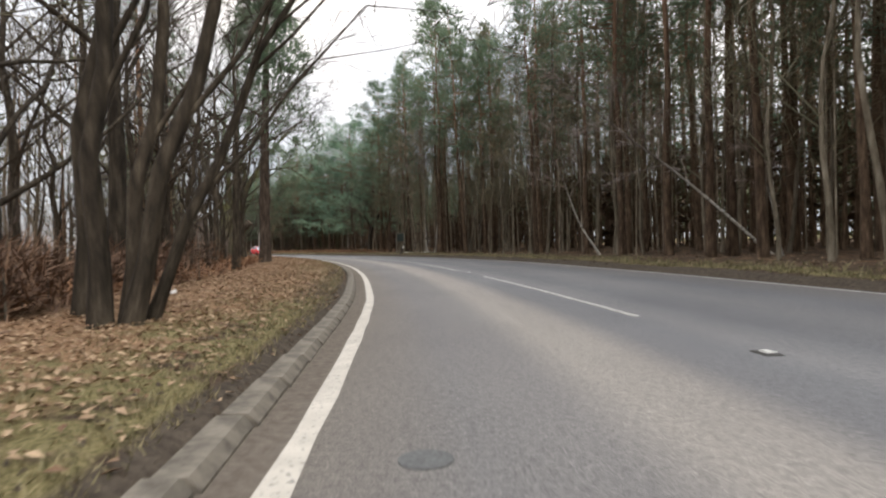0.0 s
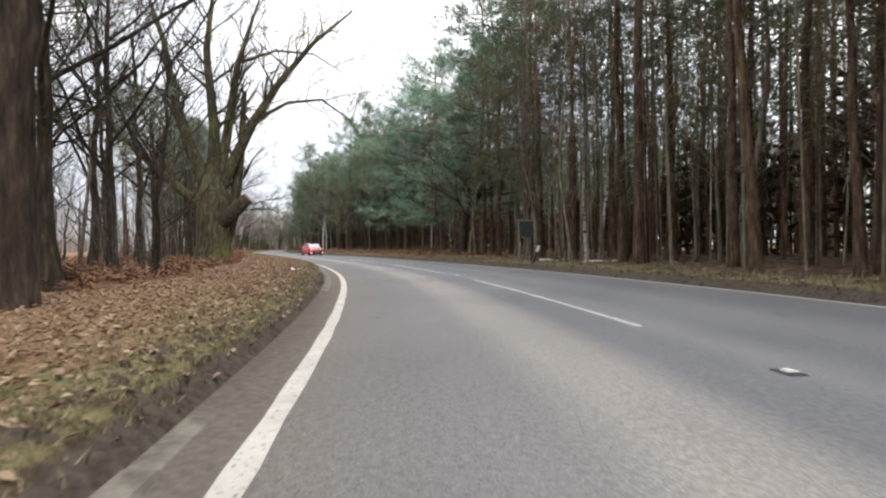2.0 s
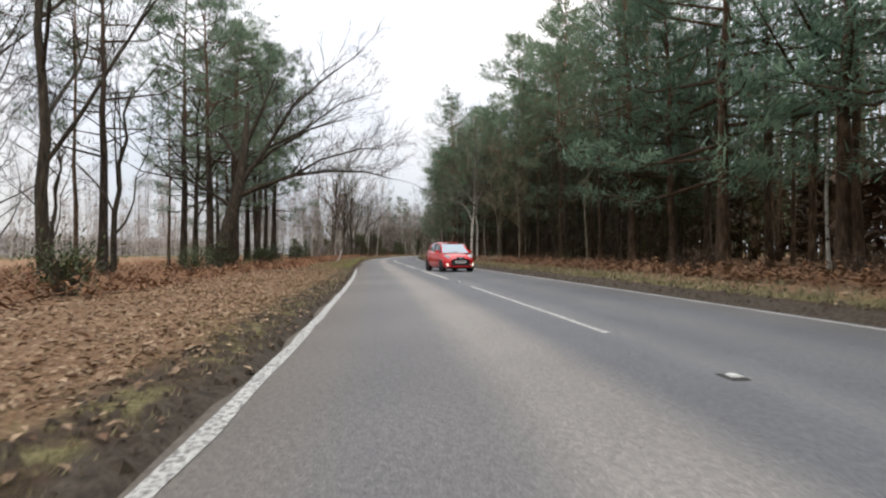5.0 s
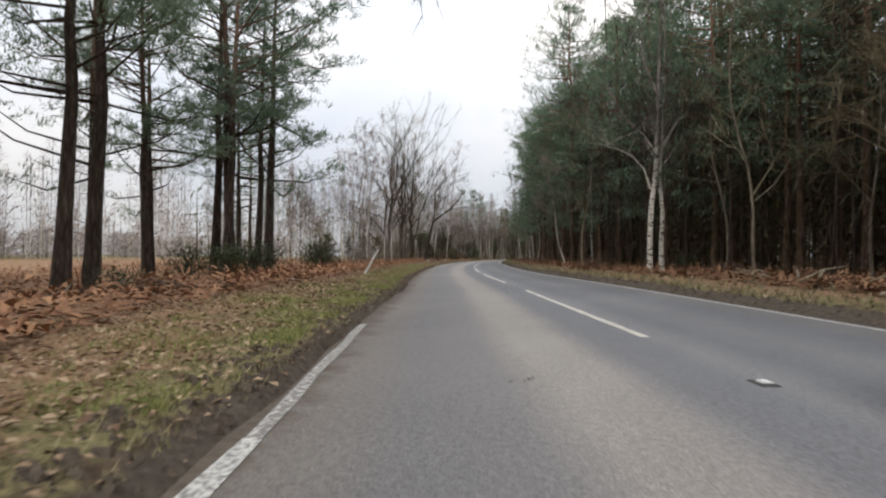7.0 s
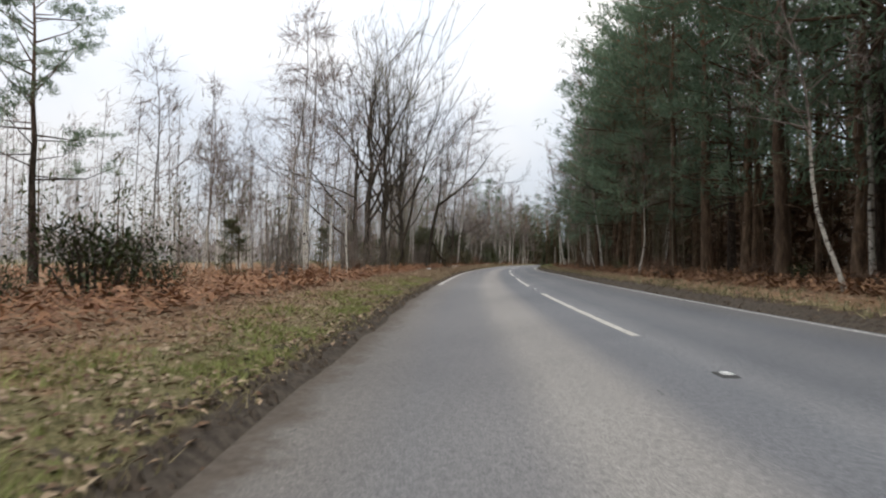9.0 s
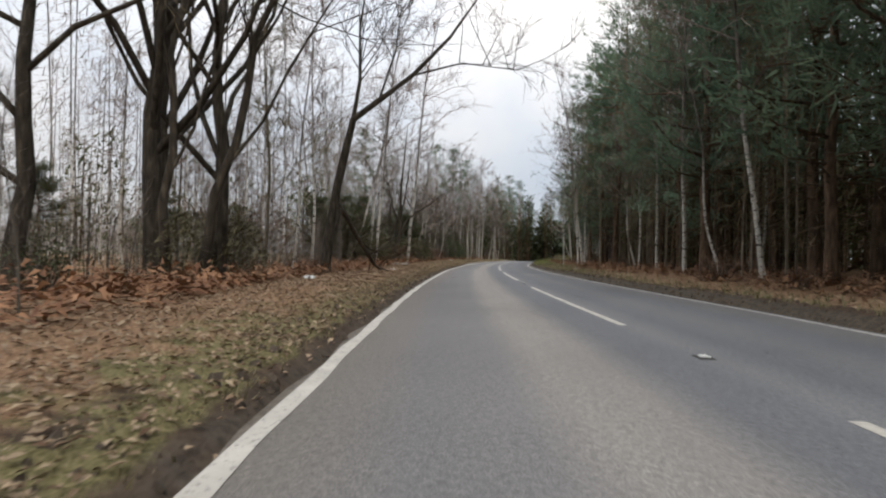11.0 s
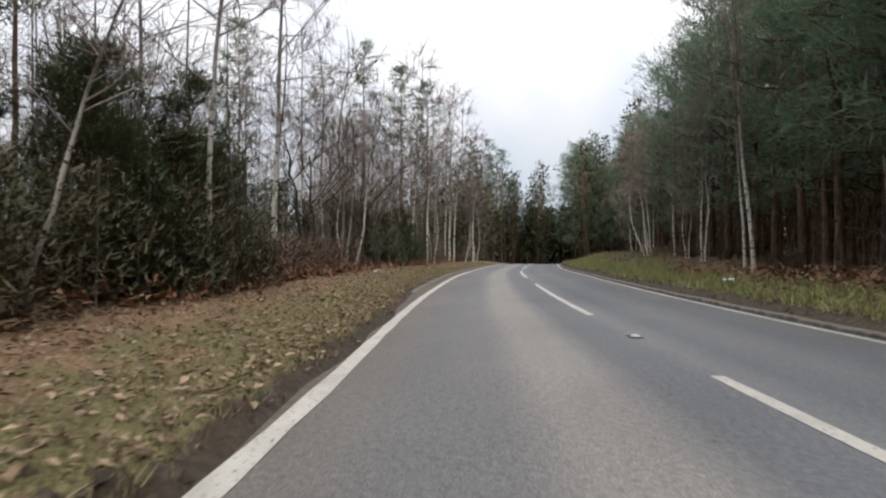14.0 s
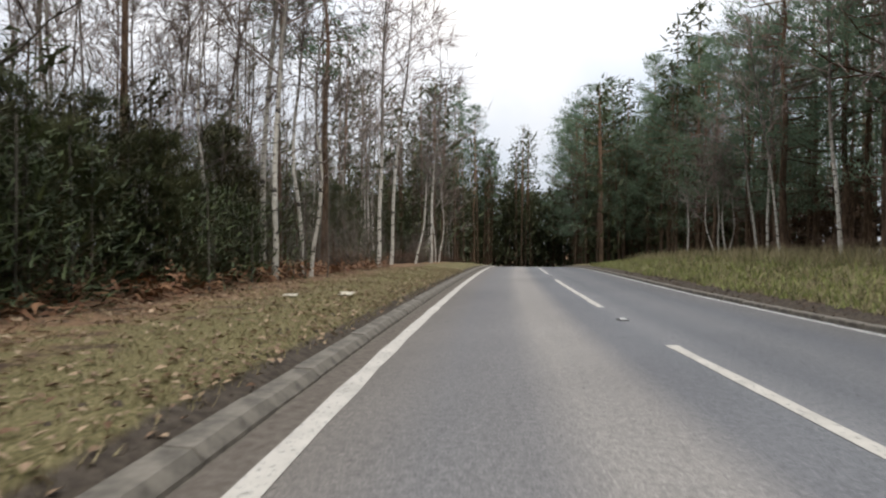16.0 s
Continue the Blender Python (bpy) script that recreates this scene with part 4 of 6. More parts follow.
for s, l, k in ((252, -9.8, 0.8), (258.6, -6.4, 0.9), (262, -9.5, 0.85), (222, -11, 0.6), (237, -12, 0.6), (290, -6.5, 0.9), (297, -5.5, 0.95), (304, -6, 0.95), (312, -5, 0.95), (320, -4, 0.95)):
    plant(rnd.choice(tall_pines), s, l, k)
for s in range(300, 346, 6):
    plant(rnd.choice(edge_pines), s, rnd.uniform(7, 9), 1.15)

young = pine(161, 7.0, 0.4, 2.6, 0.08, "young dark green pine in the undergrowth", 8, 20, 0, False, 0, 0.19, 0.7, 0.040, 0.24, leaf=NEEDLES_DULL)
for s, l, k in ((219, -7.0, 0.7), (221.4, -8.0, 0.8), (224, -7.4, 0.8), (244.6, -6.0, 0.52), (247.2, -5.9, 0.58), (241.8, -6.3, 0.5), (200.5, -7.4, 0.85), (203.2, -6.9, 0.9), (205.2, -7.8, 0.75), (198.6, -8.4, 0.8), (251, -6.6, 0.75), (253, -7.6, 0.85), (248.5, -6.8, 0.65), (247, -9, 0.8), (243.5, -7.4, 0.8), (245.5, -8.6, 0.85), (246.3, -6.8, 0.7), (242, -9.2, 0.8), (240, -9.5, 0.6), (227, -9, 0.55), (205, -9.5, 0.6), (186, -11, 0.7), (190, -9.6, 0.55), (181, -12, 0.65), (174, -12, 0.6), (217.2, -5.9, 0.82), (219.9, -5.6, 0.92), (222.5, -6.2, 0.75), (216.4, -7.4, 0.8), (165, -12, 0.6), (261, -6.8, 0.7), (268, -8, 0.75)):
    plant(young, s, l, k)

# ---- undergrowth ----
bushes = [bush(171, 1.5, 1.9, SHRUB, "dark evergreen bush among trees", stems=16, leaves=1000), bush(172, 1.2, 1.3, SHRUB, "low gorse bush on the verge", "gorse_bush", 18, 1000, 0.12, 0.05)]
brambles = [bush(173 + i, 1.3, 0.9, BRAMBLE, "brown leafless bramble heap", "bramble", 22, 800, 0.28, 0.024) for i in range(2)]
thickets = [thicket(181 + i, 3.6 + 0.8 * i, "thin bare saplings in a clump") for i in range(2)]
for s, l, k in ((215.5, -6.0, 1.0), (218, -5.6, 1.1), (88, -6.2, 0.9), (92, -8, 0.8), (123, -9.3, 0.7), (133, -9.5, 0.9), (138.5, -10.4, 1.5), (140.5, -10.0, 1.5), (136, -10.8, 1.3), (127.5, -9.0, 1.1), (109, -8.0, 1.2), (106, -8.6, 1.1), (148.5, -8.6, 1.6), (151.5, -9.4, 1.5), (151, -8.2, 0.8), (146, -9, 0.8), (61, -9, 1.0)):
    plant(bushes[1], s, l, k)
s = 158
while s < 300:
    thin = 0.65 if 170 < s < 216 else 1.0
    plant(rnd.choice(bushes[:1] + thickets * 2), s, rnd.uniform(-10, -5.8), rnd.uniform(0.7, 1.1) * thin)
    plant(rnd.choice(brambles + thickets), s + 1, rnd.uniform(-8.0, -4.9), rnd.uniform(0.7, 1.1) * thin)
    s += rnd.uniform(1.3, 2.4)
s = 2
while s < 60:
    plant(rnd.choice(brambles + thickets), s, rnd.uniform(-14, -6.3), rnd.uniform(0.6, 1.0))
    s += rnd.uniform(1.2, 2.4)
s = 75
while s < 300:
    plant(rnd.choice(brambles + brambles + bushes[:1]), s, edge_of_wood(s) + rnd.uniform(-0.8, 2.5), rnd.uniform(0.6, 1.0))
    s += rnd.uniform(2.2, 5)


# ---- the depth of the woods, too thick to count ----
def deep_wood(name, spots, mat_crown, label, H, from_, crown, spread, blade, r=0.12, bark=PINE_BARK, seed=1):
    rng = random.Random(seed)
    tr, cr = Build(), Build()
    for s, l in spots:
        x, y = at(s, l)
        z = float(ground_z(min(s, 345), l))
        h = H * rng.uniform(0.8, 1.15) * (float(np.interp(s, [62, 72, 104, 114, 190, 215], [1, 0.66, 0.66, 1.12, 1.12, 1.0])) if l > 6 else 1)
        x, y = float(x), float(y)
        ax, ay = rng.gauss(0, 0.02) * h, rng.gauss(0, 0.02) * h
        tr.tube([(x, y, z - 0.2), (x + ax * 0.5, y + ay * 0.5, z + h * 0.5), (x + ax, y + ay, z + h)], [r * rng.uniform(0.7, 1.3), r * 0.7, 0.02], 5, False)
        for _ in range(crown):
            k = rng.random() ** 0.8
            zz = h * (from_ + (1 - from_) * k)
            rr = spread * (1 - 0.7 * k) * math.sqrt(rng.random())
            a = rng.uniform(0, 6.28)
            cr.blade((x + ax * k + rr * math.cos(a), y + ay * k + rr * math.sin(a), z + zz), (rng.gauss(0, 1), rng.gauss(0, 1), rng.gauss(0.2, 0.5)), blade[0] * rng.uniform(0.6, 1.3), blade[1])
    t = thing(name, label, "woodland", "", "stuff")
    part("trunks", tr, bark, t)
    part("crowns", cr, mat_crown, t)
    return t


spots = [(s + rnd.uniform(-1.3, 1.3), edge_of_wood(s) + 6.4 + k * 3.1 + rnd.uniform(-1.2, 1.2)) for s in np.arange(-30, 345, 3.0) for k in range(7)]
deep_wood("pine_wood", spots, NEEDLES, "dense dark pine wood behind the front rows", 16.0, 0.40, 110, 2.4, (0.7, 0.20))
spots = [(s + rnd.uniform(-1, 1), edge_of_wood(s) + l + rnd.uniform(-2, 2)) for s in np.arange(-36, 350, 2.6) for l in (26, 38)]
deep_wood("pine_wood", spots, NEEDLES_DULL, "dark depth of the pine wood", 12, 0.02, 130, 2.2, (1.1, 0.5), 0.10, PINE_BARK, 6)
spots = [(s + rnd.uniform(-1, 1), edge_of_wood(s) + rnd.uniform(9, 19)) for s in np.arange(-36, 348, 0.8)]
deep_wood("pine_wood", spots, BRAMBLE, "low brown growth inside the pine wood", 6.5, 0.01, 75, 1.9, (1.0, 0.42), 0.05, PINE_BARK, 16)
spots = [(s + rnd.uniform(-1, 1), edge_of_wood(s) + rnd.uniform(-0.6, 4.0)) for s in np.arange(14, 66, 0.8)]
deep_wood("bare_wood", spots, OLIVE_TWIGS, "olive haze of bare twigs at the wood's edge", 12.5, 0.22, 240, 1.9, (0.9, 0.034), 0.035, PALE_BARK, 26)
spots = [(rnd.uniform(-14, 66), rnd.uniform(4.5, 16)) for _ in range(150)]
deep_wood("mixed_wood", [(s, edge_of_wood(s) + l) for s, l in spots], OLIVE_TWIGS, "brown tangle of dead boughs under the pines", 16, 0.12, 120, 1.8, (1.2, 0.11), 0.09, PINE_BARK, 29)
spots = [(rnd.uniform(56, 78), rnd.uniform(4, 14)) for _ in range(18)]
deep_wood("pine_wood", [(s, edge_of_wood(s) + l) for s, l in spots], NEEDLES, "green crowns high over the bend", 17, 0.28, 240, 2.2, (0.6, 0.12), 0.10, PINE_BARK, 55)
spots = [(s + rnd.uniform(-1, 1), edge_of_wood(s) + rnd.uniform(4, 12)) for s in np.r_[np.arange(107, 162, 1.2), np.arange(202, 275, 1.2)]]
deep_wood("pine_wood", spots, NEEDLES, "close dark green pine wood", 13.5, 0.22, 340, 2.2, (0.55, 0.105), 0.10, PINE_BARK, 31)
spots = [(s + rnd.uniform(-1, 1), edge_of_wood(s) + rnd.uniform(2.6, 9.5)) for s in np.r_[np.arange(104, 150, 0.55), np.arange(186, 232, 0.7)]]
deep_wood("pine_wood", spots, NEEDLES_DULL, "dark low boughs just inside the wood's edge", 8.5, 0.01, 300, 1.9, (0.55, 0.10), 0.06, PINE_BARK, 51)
spots = [(s + rnd.uniform(-1, 1), edge_of_wood(s) + rnd.uniform(0.6, 3.8)) for s in np.arange(104, 150, 0.8)]
deep_wood("bare_wood", spots, TWIGS_DARK, "feathery brown lower boughs along the wood's front", 8.0, 0.04, 300, 1.7, (0.75, 0.032), 0.03, DARK_PINE_BARK, 56)
spots = [(s + rnd.uniform(-1, 1), edge_of_wood(s) + rnd.uniform(0.4, 3.4)) for s in np.arange(164, 214, 0.9)]
deep_wood("bare_wood", spots, OLIVE_TWIGS, "olive brown lower boughs along the wood's front", 13.5, 0.06, 400, 1.9, (0.75, 0.032), 0.03, PALE_BARK, 61)
spots = [(rnd.uniform(4, 17), rnd.uniform(-8.5, -4.3)) for _ in range(30)]
deep_wood("mixed_wood", spots, BRAMBLE, "dark bramble and dead branches behind the verge", 0.9, 0.01, 300, 1.1, (0.5, 0.026), 0.02, GREY_BARK, 60)
spots = [(rnd.uniform(175, 182), rnd.uniform(-6.6, -4.7)) for _ in range(7)] + [(rnd.uniform(198, 206), rnd.uniform(-6.3, -5.0)) for _ in range(16)] + [(rnd.uniform(211, 222), rnd.uniform(-5.6, -4.4)) for _ in range(26)]
deep_wood("mixed_wood", spots, UNDERGROWTH, "low dark scrub at the back of the verge", 1.7, 0.01, 420, 0.9, (0.24, 0.035), 0.02, GREY_BARK, 57)
spots = [(rnd.uniform(214.5, 222), rnd.uniform(-6.4, -4.6)) for _ in range(24)] + [(rnd.uniform(239.5, 250), rnd.uniform(-6.4, -4.6)) for _ in range(40)]
deep_wood("mixed_wood", spots, SHRUB, "low dark scrub under young pines", 2.0, 0.01, 420, 0.9, (0.24, 0.035), 0.02, GREY_BARK, 59)
spots = [(rnd.uniform(222, 233), rnd.uniform(-6.2, -4.6)) for _ in range(22)] + [(rnd.uniform(206, 215), rnd.uniform(-6.8, -4.9)) for _ in range(16)]
deep_wood("mixed_wood", spots, BRAMBLE, "brown bramble tangle at the back of the verge", 1.1, 0.01, 380, 0.9, (0.34, 0.022), 0.02, GREY_BARK, 58)
spots = [(rnd.uniform(186, 214), rnd.uniform(-15, -7.4)) for _ in range(34)]
deep_wood("mixed_wood", spots, BRAMBLE, "brown scrub between the birch stems", 3.0, 0.01, 260, 1.6, (0.42, 0.05), 0.03, GREY_BARK, 52)
spots = [(rnd.uniform(172, 184), rnd.uniform(-9.5, -6.4)) for _ in range(12)]
deep_wood("mixed_wood", spots, UNDERGROWTH, "dark scrub hedge behind the leafy verge", 1.7, 0.01, 420, 1.4, (0.26, 0.045), 0.03, GREY_BARK, 53)
spots = [(rnd.uniform(217, 223.5), rnd.uniform(-8.2, -5.4)) for _ in range(16)] + [(rnd.uniform(198.5, 206.5), rnd.uniform(-9.5, -5.9)) for _ in range(22)] + [(rnd.uniform(239, 251), rnd.uniform(-9.5, -5.8)) for _ in range(32)]
deep_wood("mixed_wood", spots, UNDERGROWTH, "dense dark thicket under young pines", 3.4, 0.01, 560, 1.3, (0.28, 0.05), 0.03, GREY_BARK, 54)
spots = [(rnd.uniform(226, 300), rnd.uniform(-22, -9)) for _ in range(165)]
deep_wood("mixed_wood", spots, NEEDLES_DULL, "dark evergreen growth low among the birches", 4.6, 0.01, 170, 1.8, (0.55, 0.15), 0.05, PINE_BARK, 27)
spots = [(rnd.uniform(218, 226), rnd.uniform(-9.0, -6.2)) for _ in range(14)]
deep_wood("mixed_wood", spots, SHRUB, "fine dark undergrowth among the birches", 3.0, 0.01, 520, 1.5, (0.26, 0.045), 0.03, GREY_BARK, 34)
spots = [(rnd.uniform(296, 348), rnd.uniform(-30, -6.0)) for _ in range(60)] + [(rnd.uniform(300, 348), rnd.uniform(8.5, 30)) for _ in range(60)] + [(rnd.uniform(338, 352), rnd.uniform(-30, 30)) for _ in range(60)]
deep_wood("pine_wood", spots, NEEDLES_DULL, "dense low growth beyond the crest", 10, 0.01, 170, 2.6, (1.1, 0.45), 0.08, PINE_BARK, 28)
spots = [(rnd.uniform(328, 351), rnd.uniform(-24, 24)) for _ in range(130)]
deep_wood("pine_wood", spots, NEEDLES_DULL, "dark trees closing the road's far end", 13, 0.01, 140, 3.0, (1.2, 0.55), 0.10, PINE_BARK, 33)
# far bare woods: the air's haze is put into their twig colour
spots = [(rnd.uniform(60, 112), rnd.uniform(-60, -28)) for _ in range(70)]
deep_wood("bare_wood", spots, TWIGS_HAZED, "low bare woodland behind the roadside trees", 5.5, 0.03, 110, 2.6, (1.3, 0.10), 0.06, GREY_BARK, 32)
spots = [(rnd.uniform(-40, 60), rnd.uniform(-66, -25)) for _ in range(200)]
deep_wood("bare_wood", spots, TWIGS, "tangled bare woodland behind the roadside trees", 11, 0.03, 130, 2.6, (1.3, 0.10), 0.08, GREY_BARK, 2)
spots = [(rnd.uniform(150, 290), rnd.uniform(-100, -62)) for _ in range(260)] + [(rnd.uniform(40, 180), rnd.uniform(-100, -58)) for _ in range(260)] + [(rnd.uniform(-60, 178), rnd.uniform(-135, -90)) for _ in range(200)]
deep_wood("bare_wood", spots, TWIGS_HAZED, "hazy bare woodland beyond the open ground", 4.6, 0.0, 95, 3.0, (1.6, 0.22), 0.06, GREY_BARK, 12)
spots = [(rnd.uniform(-30, 62), rnd.uniform(-40, -12)) for _ in range(64)] + [(rnd.uniform(62, 108), rnd.uniform(-40, -24)) for _ in range(7)]
deep_wood("mixed_wood", spots, NEEDLES_DULL, "scattered dull green pines deep in the bare wood", 15, 0.22, 120, 2.8, (0.8, 0.22), 0.12, PINE_BARK, 7)
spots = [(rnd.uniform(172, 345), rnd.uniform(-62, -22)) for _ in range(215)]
deep_wood("birch_wood", spots, TWIGS_HAZED, "hazy bare birch wood with pale stems", 14.5, 0.04, 170, 2.2, (1.3, 0.09), 0.05, BIRCH_BARK, 3)
spots = [(rnd.uniform(172, 320), rnd.uniform(-34, -11)) for _ in range(70)]
deep_wood("mixed_wood", spots, NEEDLES_DULL, "dull green pines behind the birches", 8, 0.03, 120, 2.2, (0.7, 0.22), 0.08, PINE_BARK, 8)
spots = [(rnd.uniform(318, 350), rnd.uniform(-34, 36)) for _ in range(110)] + [(rnd.uniform(285, 350), rnd.uniform(-16, -5.5)) for _ in range(40)] + [(rnd.uniform(285, 350), rnd.uniform(8, 16)) for _ in range(40)]
deep_wood("pine_wood", spots, NEEDLES_DULL, "trees closing the view beyond the crest", 18, 0.08, 220, 2.8, (0.9, 0.26), 0.12, PINE_BARK, 4)
spots = [(rnd.uniform(186, 300), rnd.uniform(-22, -8)) for _ in range(75)]
deep_wood("birch_wood", spots, TWIGS_HAZED, "fine purplish twig haze of young birches", 14, 0.35, 260, 2.2, (1.0, 0.045), 0.045, BIRCH_BARK, 23)

# woods going on beyond what the road shows
spots = [(rnd.uniform(-110, 345), rnd.uniform(52, 125)) for _ in range(520)] + [(rnd.uniform(-120, -37), rnd.uniform(9, 60)) for _ in range(160)]
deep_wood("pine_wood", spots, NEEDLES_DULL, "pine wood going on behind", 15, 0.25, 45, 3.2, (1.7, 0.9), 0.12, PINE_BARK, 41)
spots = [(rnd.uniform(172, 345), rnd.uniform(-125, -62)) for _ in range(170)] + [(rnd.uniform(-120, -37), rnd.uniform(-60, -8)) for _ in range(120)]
deep_wood("birch_wood", spots, TWIGS_HAZED, "bare wood going on behind", 12, 0.1, 50, 2.8, (1.8, 0.30), 0.06, GREY_BARK, 42)

# ---- trees laid out one by one ----
old_oak = limbed_tree("oak_tree", "massive old mossy oak with a sawn-off limb", [(0, 0, -0.3), (0.0, 0, 0.15), (0.02, 0, 0.9), (0.0, 0.05, 2.2), (0.05, 0.1, 3.4), (0.05, 0.1, 4.8)], [1.45, 1.12, 0.92, 0.86, 0.90, 0.62], [
    ([(-0.2, 0, 2.9), (-1.5, 0.3, 3.9), (-3.0, 0.5, 5.3), (-5.3, 0.8, 7.6), (-7.0, 1.0, 9.0)], 0.32, 0.07, 17),
    ([(-0.2, 0.2, 4.0), (-1.1, 0.5, 6.2), (-2.0, 1.0, 9.0), (-2.6, 1.5, 12.5), (-3.6, 1.8, 15.5)], 0.45, 0.07, 18),
    ([(0.0, 0.1, 4.2), (0.1, 0.4, 7.4), (-0.3, 0.6, 11.8), (0.2, 0.8, 16.0)], 0.43, 0.07, 18)] + [
    ([(0.45, 0.25, 1.0), (0.95, 0.35, 2.6), (1.25, 0.35, 4.4), (1.5, 0.3, 6.4), (1.7, 0.1, 9.5)], 0.46, 0.14, 10),
    ([(0.2, -0.1, 4.1), (0.8, -0.5, 7.0), (1.4, -0.8, 10.8), (2.6, -0.8, 14.5)], 0.36, 0.06, 18),
    ([(0.3, 0.0, 3.9), (1.2, -0.2, 5.8), (2.2, -0.4, 7.8), (3.6, -0.6, 10.0), (5.4, -0.8, 12.2), (7.6, -0.8, 14.2)], 0.38, 0.05, 24),
    ([(2.2, -0.4, 7.8), (4.0, -0.9, 8.8), (5.8, -1.2, 9.0), (7.2, -1.4, 8.0), (8.0, -1.6, 6.8)], 0.11, 0.015, 16),
    ([(1.4, -0.8, 10.8), (3.4, 0.4, 12.0), (5.6, 1.2, 12.2), (7.6, 1.6, 11.2)], 0.10, 0.02, 9)], MOSSY_BARK, 201, 16)
plant(old_oak, 66.6, -6.45, 1.0, 0)
stub = Build().tube([(0.1, -0.15, 2.0), (0.9, -0.5, 2.65), (1.55, -0.72, 3.25), (1.85, -0.80, 3.55)], [0.50, 0.42, 0.36, 0.33], 14)
part("limb_stub", stub, OAK_BARK, old_oak, "thick sawn-off limb", True)
face = Build().tube([(1.852, -0.800, 3.553), (1.864, -0.804, 3.565)], [0.31, 0.29], 14)
part("sawn_face", face, m_plain("sawn_wood", (0.15, 0.11, 0.078), 0.85, 0, 12, 0.35), old_oak, "weathered sawn face")

arch_oak = limbed_tree("oak_tree", "dark oak with a long bough arching over the road", [(0, 0, -0.3), (0.03, 0, 0.2), (0.35, 0, 1.6), (0.75, 0, 3.2), (1.2, 0, 4.9), (1.5, 0.1, 7.0), (1.7, 0.2, 10.0)], [0.62, 0.48, 0.41, 0.37, 0.34, 0.24, 0.10], [
    ([(1.1, 0, 4.4), (2.4, -0.2, 5.0), (4.4, -0.3, 5.7), (6.4, 0.0, 6.0), (8.6, 0.3, 6.0), (10.2, 0.5, 5.6)], 0.17, 0.02, 34),
    ([(4.4, -0.3, 5.7), (6.0, -0.6, 6.6), (8.2, -0.8, 7.2), (9.6, -1.0, 7.2)], 0.09, 0.015, 14),
    ([(1.3, 0.1, 5.6), (3.0, 0.5, 7.2), (5.2, 0.8, 8.6), (7.5, 1.0, 9.4)], 0.15, 0.02, 16)] + [
    ([(1.3, 0, 5.2), (2.8, -0.3, 7.2), (4.4, -0.4, 9.8), (6.4, -0.2, 11.6), (8.6, 0.1, 13.4)], 0.15, 0.015, 20),
    ([(2.8, -0.3, 7.2), (4.8, 0.4, 8.4), (7.0, 0.8, 10.2), (9.4, 1.0, 11.0)], 0.09, 0.012, 14),
    ([(1.4, 0, 6.2), (0.2, 0.5, 8.0), (-1.4, 0.9, 9.6)], 0.15, 0.03, 9),
    ([(0.9, 0, 3.8), (-0.8, 0.4, 4.9), (-3.0, 0.7, 6.2)], 0.13, 0.02, 9),
    ([(1.6, 0.1, 7.5), (2.6, -0.3, 9.5), (3.4, -0.5, 11.5)], 0.14, 0.03, 9)], OAK_BARK, 202, 12, 5)
plant(arch_oak, 112.5, -9.0, 1.0, 0)

leaner = limbed_tree("leaning_tree", "leaning dark tree arching towards the road", [(0, 0, -0.3), (0.03, 0, 0.2), (0.14, 0.05, 1.4), (0.36, 0.1, 2.9), (0.62, 0.1, 4.1), (0.85, 0.1, 5.1), (1.7, 0.0, 5.7), (2.8, -0.1, 6.5), (4.0, -0.2, 7.7), (5.2, -0.3, 9.4)], [0.24, 0.18, 0.155, 0.14, 0.13, 0.12, 0.095, 0.075, 0.05, 0.02], [
    ([(0.85, 0.1, 5.1), (1.05, 0.1, 6.4), (1.0, 0.2, 8.2), (1.3, 0.2, 10.2)], 0.08, 0.02, 11),
    ([(1.7, 0.0, 5.7), (2.2, 0.2, 7.4), (2.4, 0.3, 9.4)], 0.05, 0.015, 8),
    ([(2.8, -0.1, 6.5), (4.4, -0.1, 6.9), (6.2, 0, 6.7)], 0.04, 0.01, 9)], OAK_BARK, 203, 10)
plant(leaner, 183.9, -4.4, 1.0, 0)
snag = limbed_tree("broken_tree", "snapped tree with its top hanging to the ground", [(0, 0, -0.3), (0.02, 0, 0.2), (0.16, 0.02, 0.9), (0.40, 0.06, 1.8), (0.58, 0.1, 2.55)], [0.23, 0.18, 0.155, 0.14, 0.12], [
    ([(0.48, 0.05, 2.72), (0.80, 0.6, 2.15), (1.1, 1.4, 1.35), (1.55, 2.6, 0.35), (1.75, 3.2, 0.10)], 0.105, 0.05, 9)], OAK_BARK, 208, 10)
plant(snag, 185.9, -4.95, 0.94, 0)

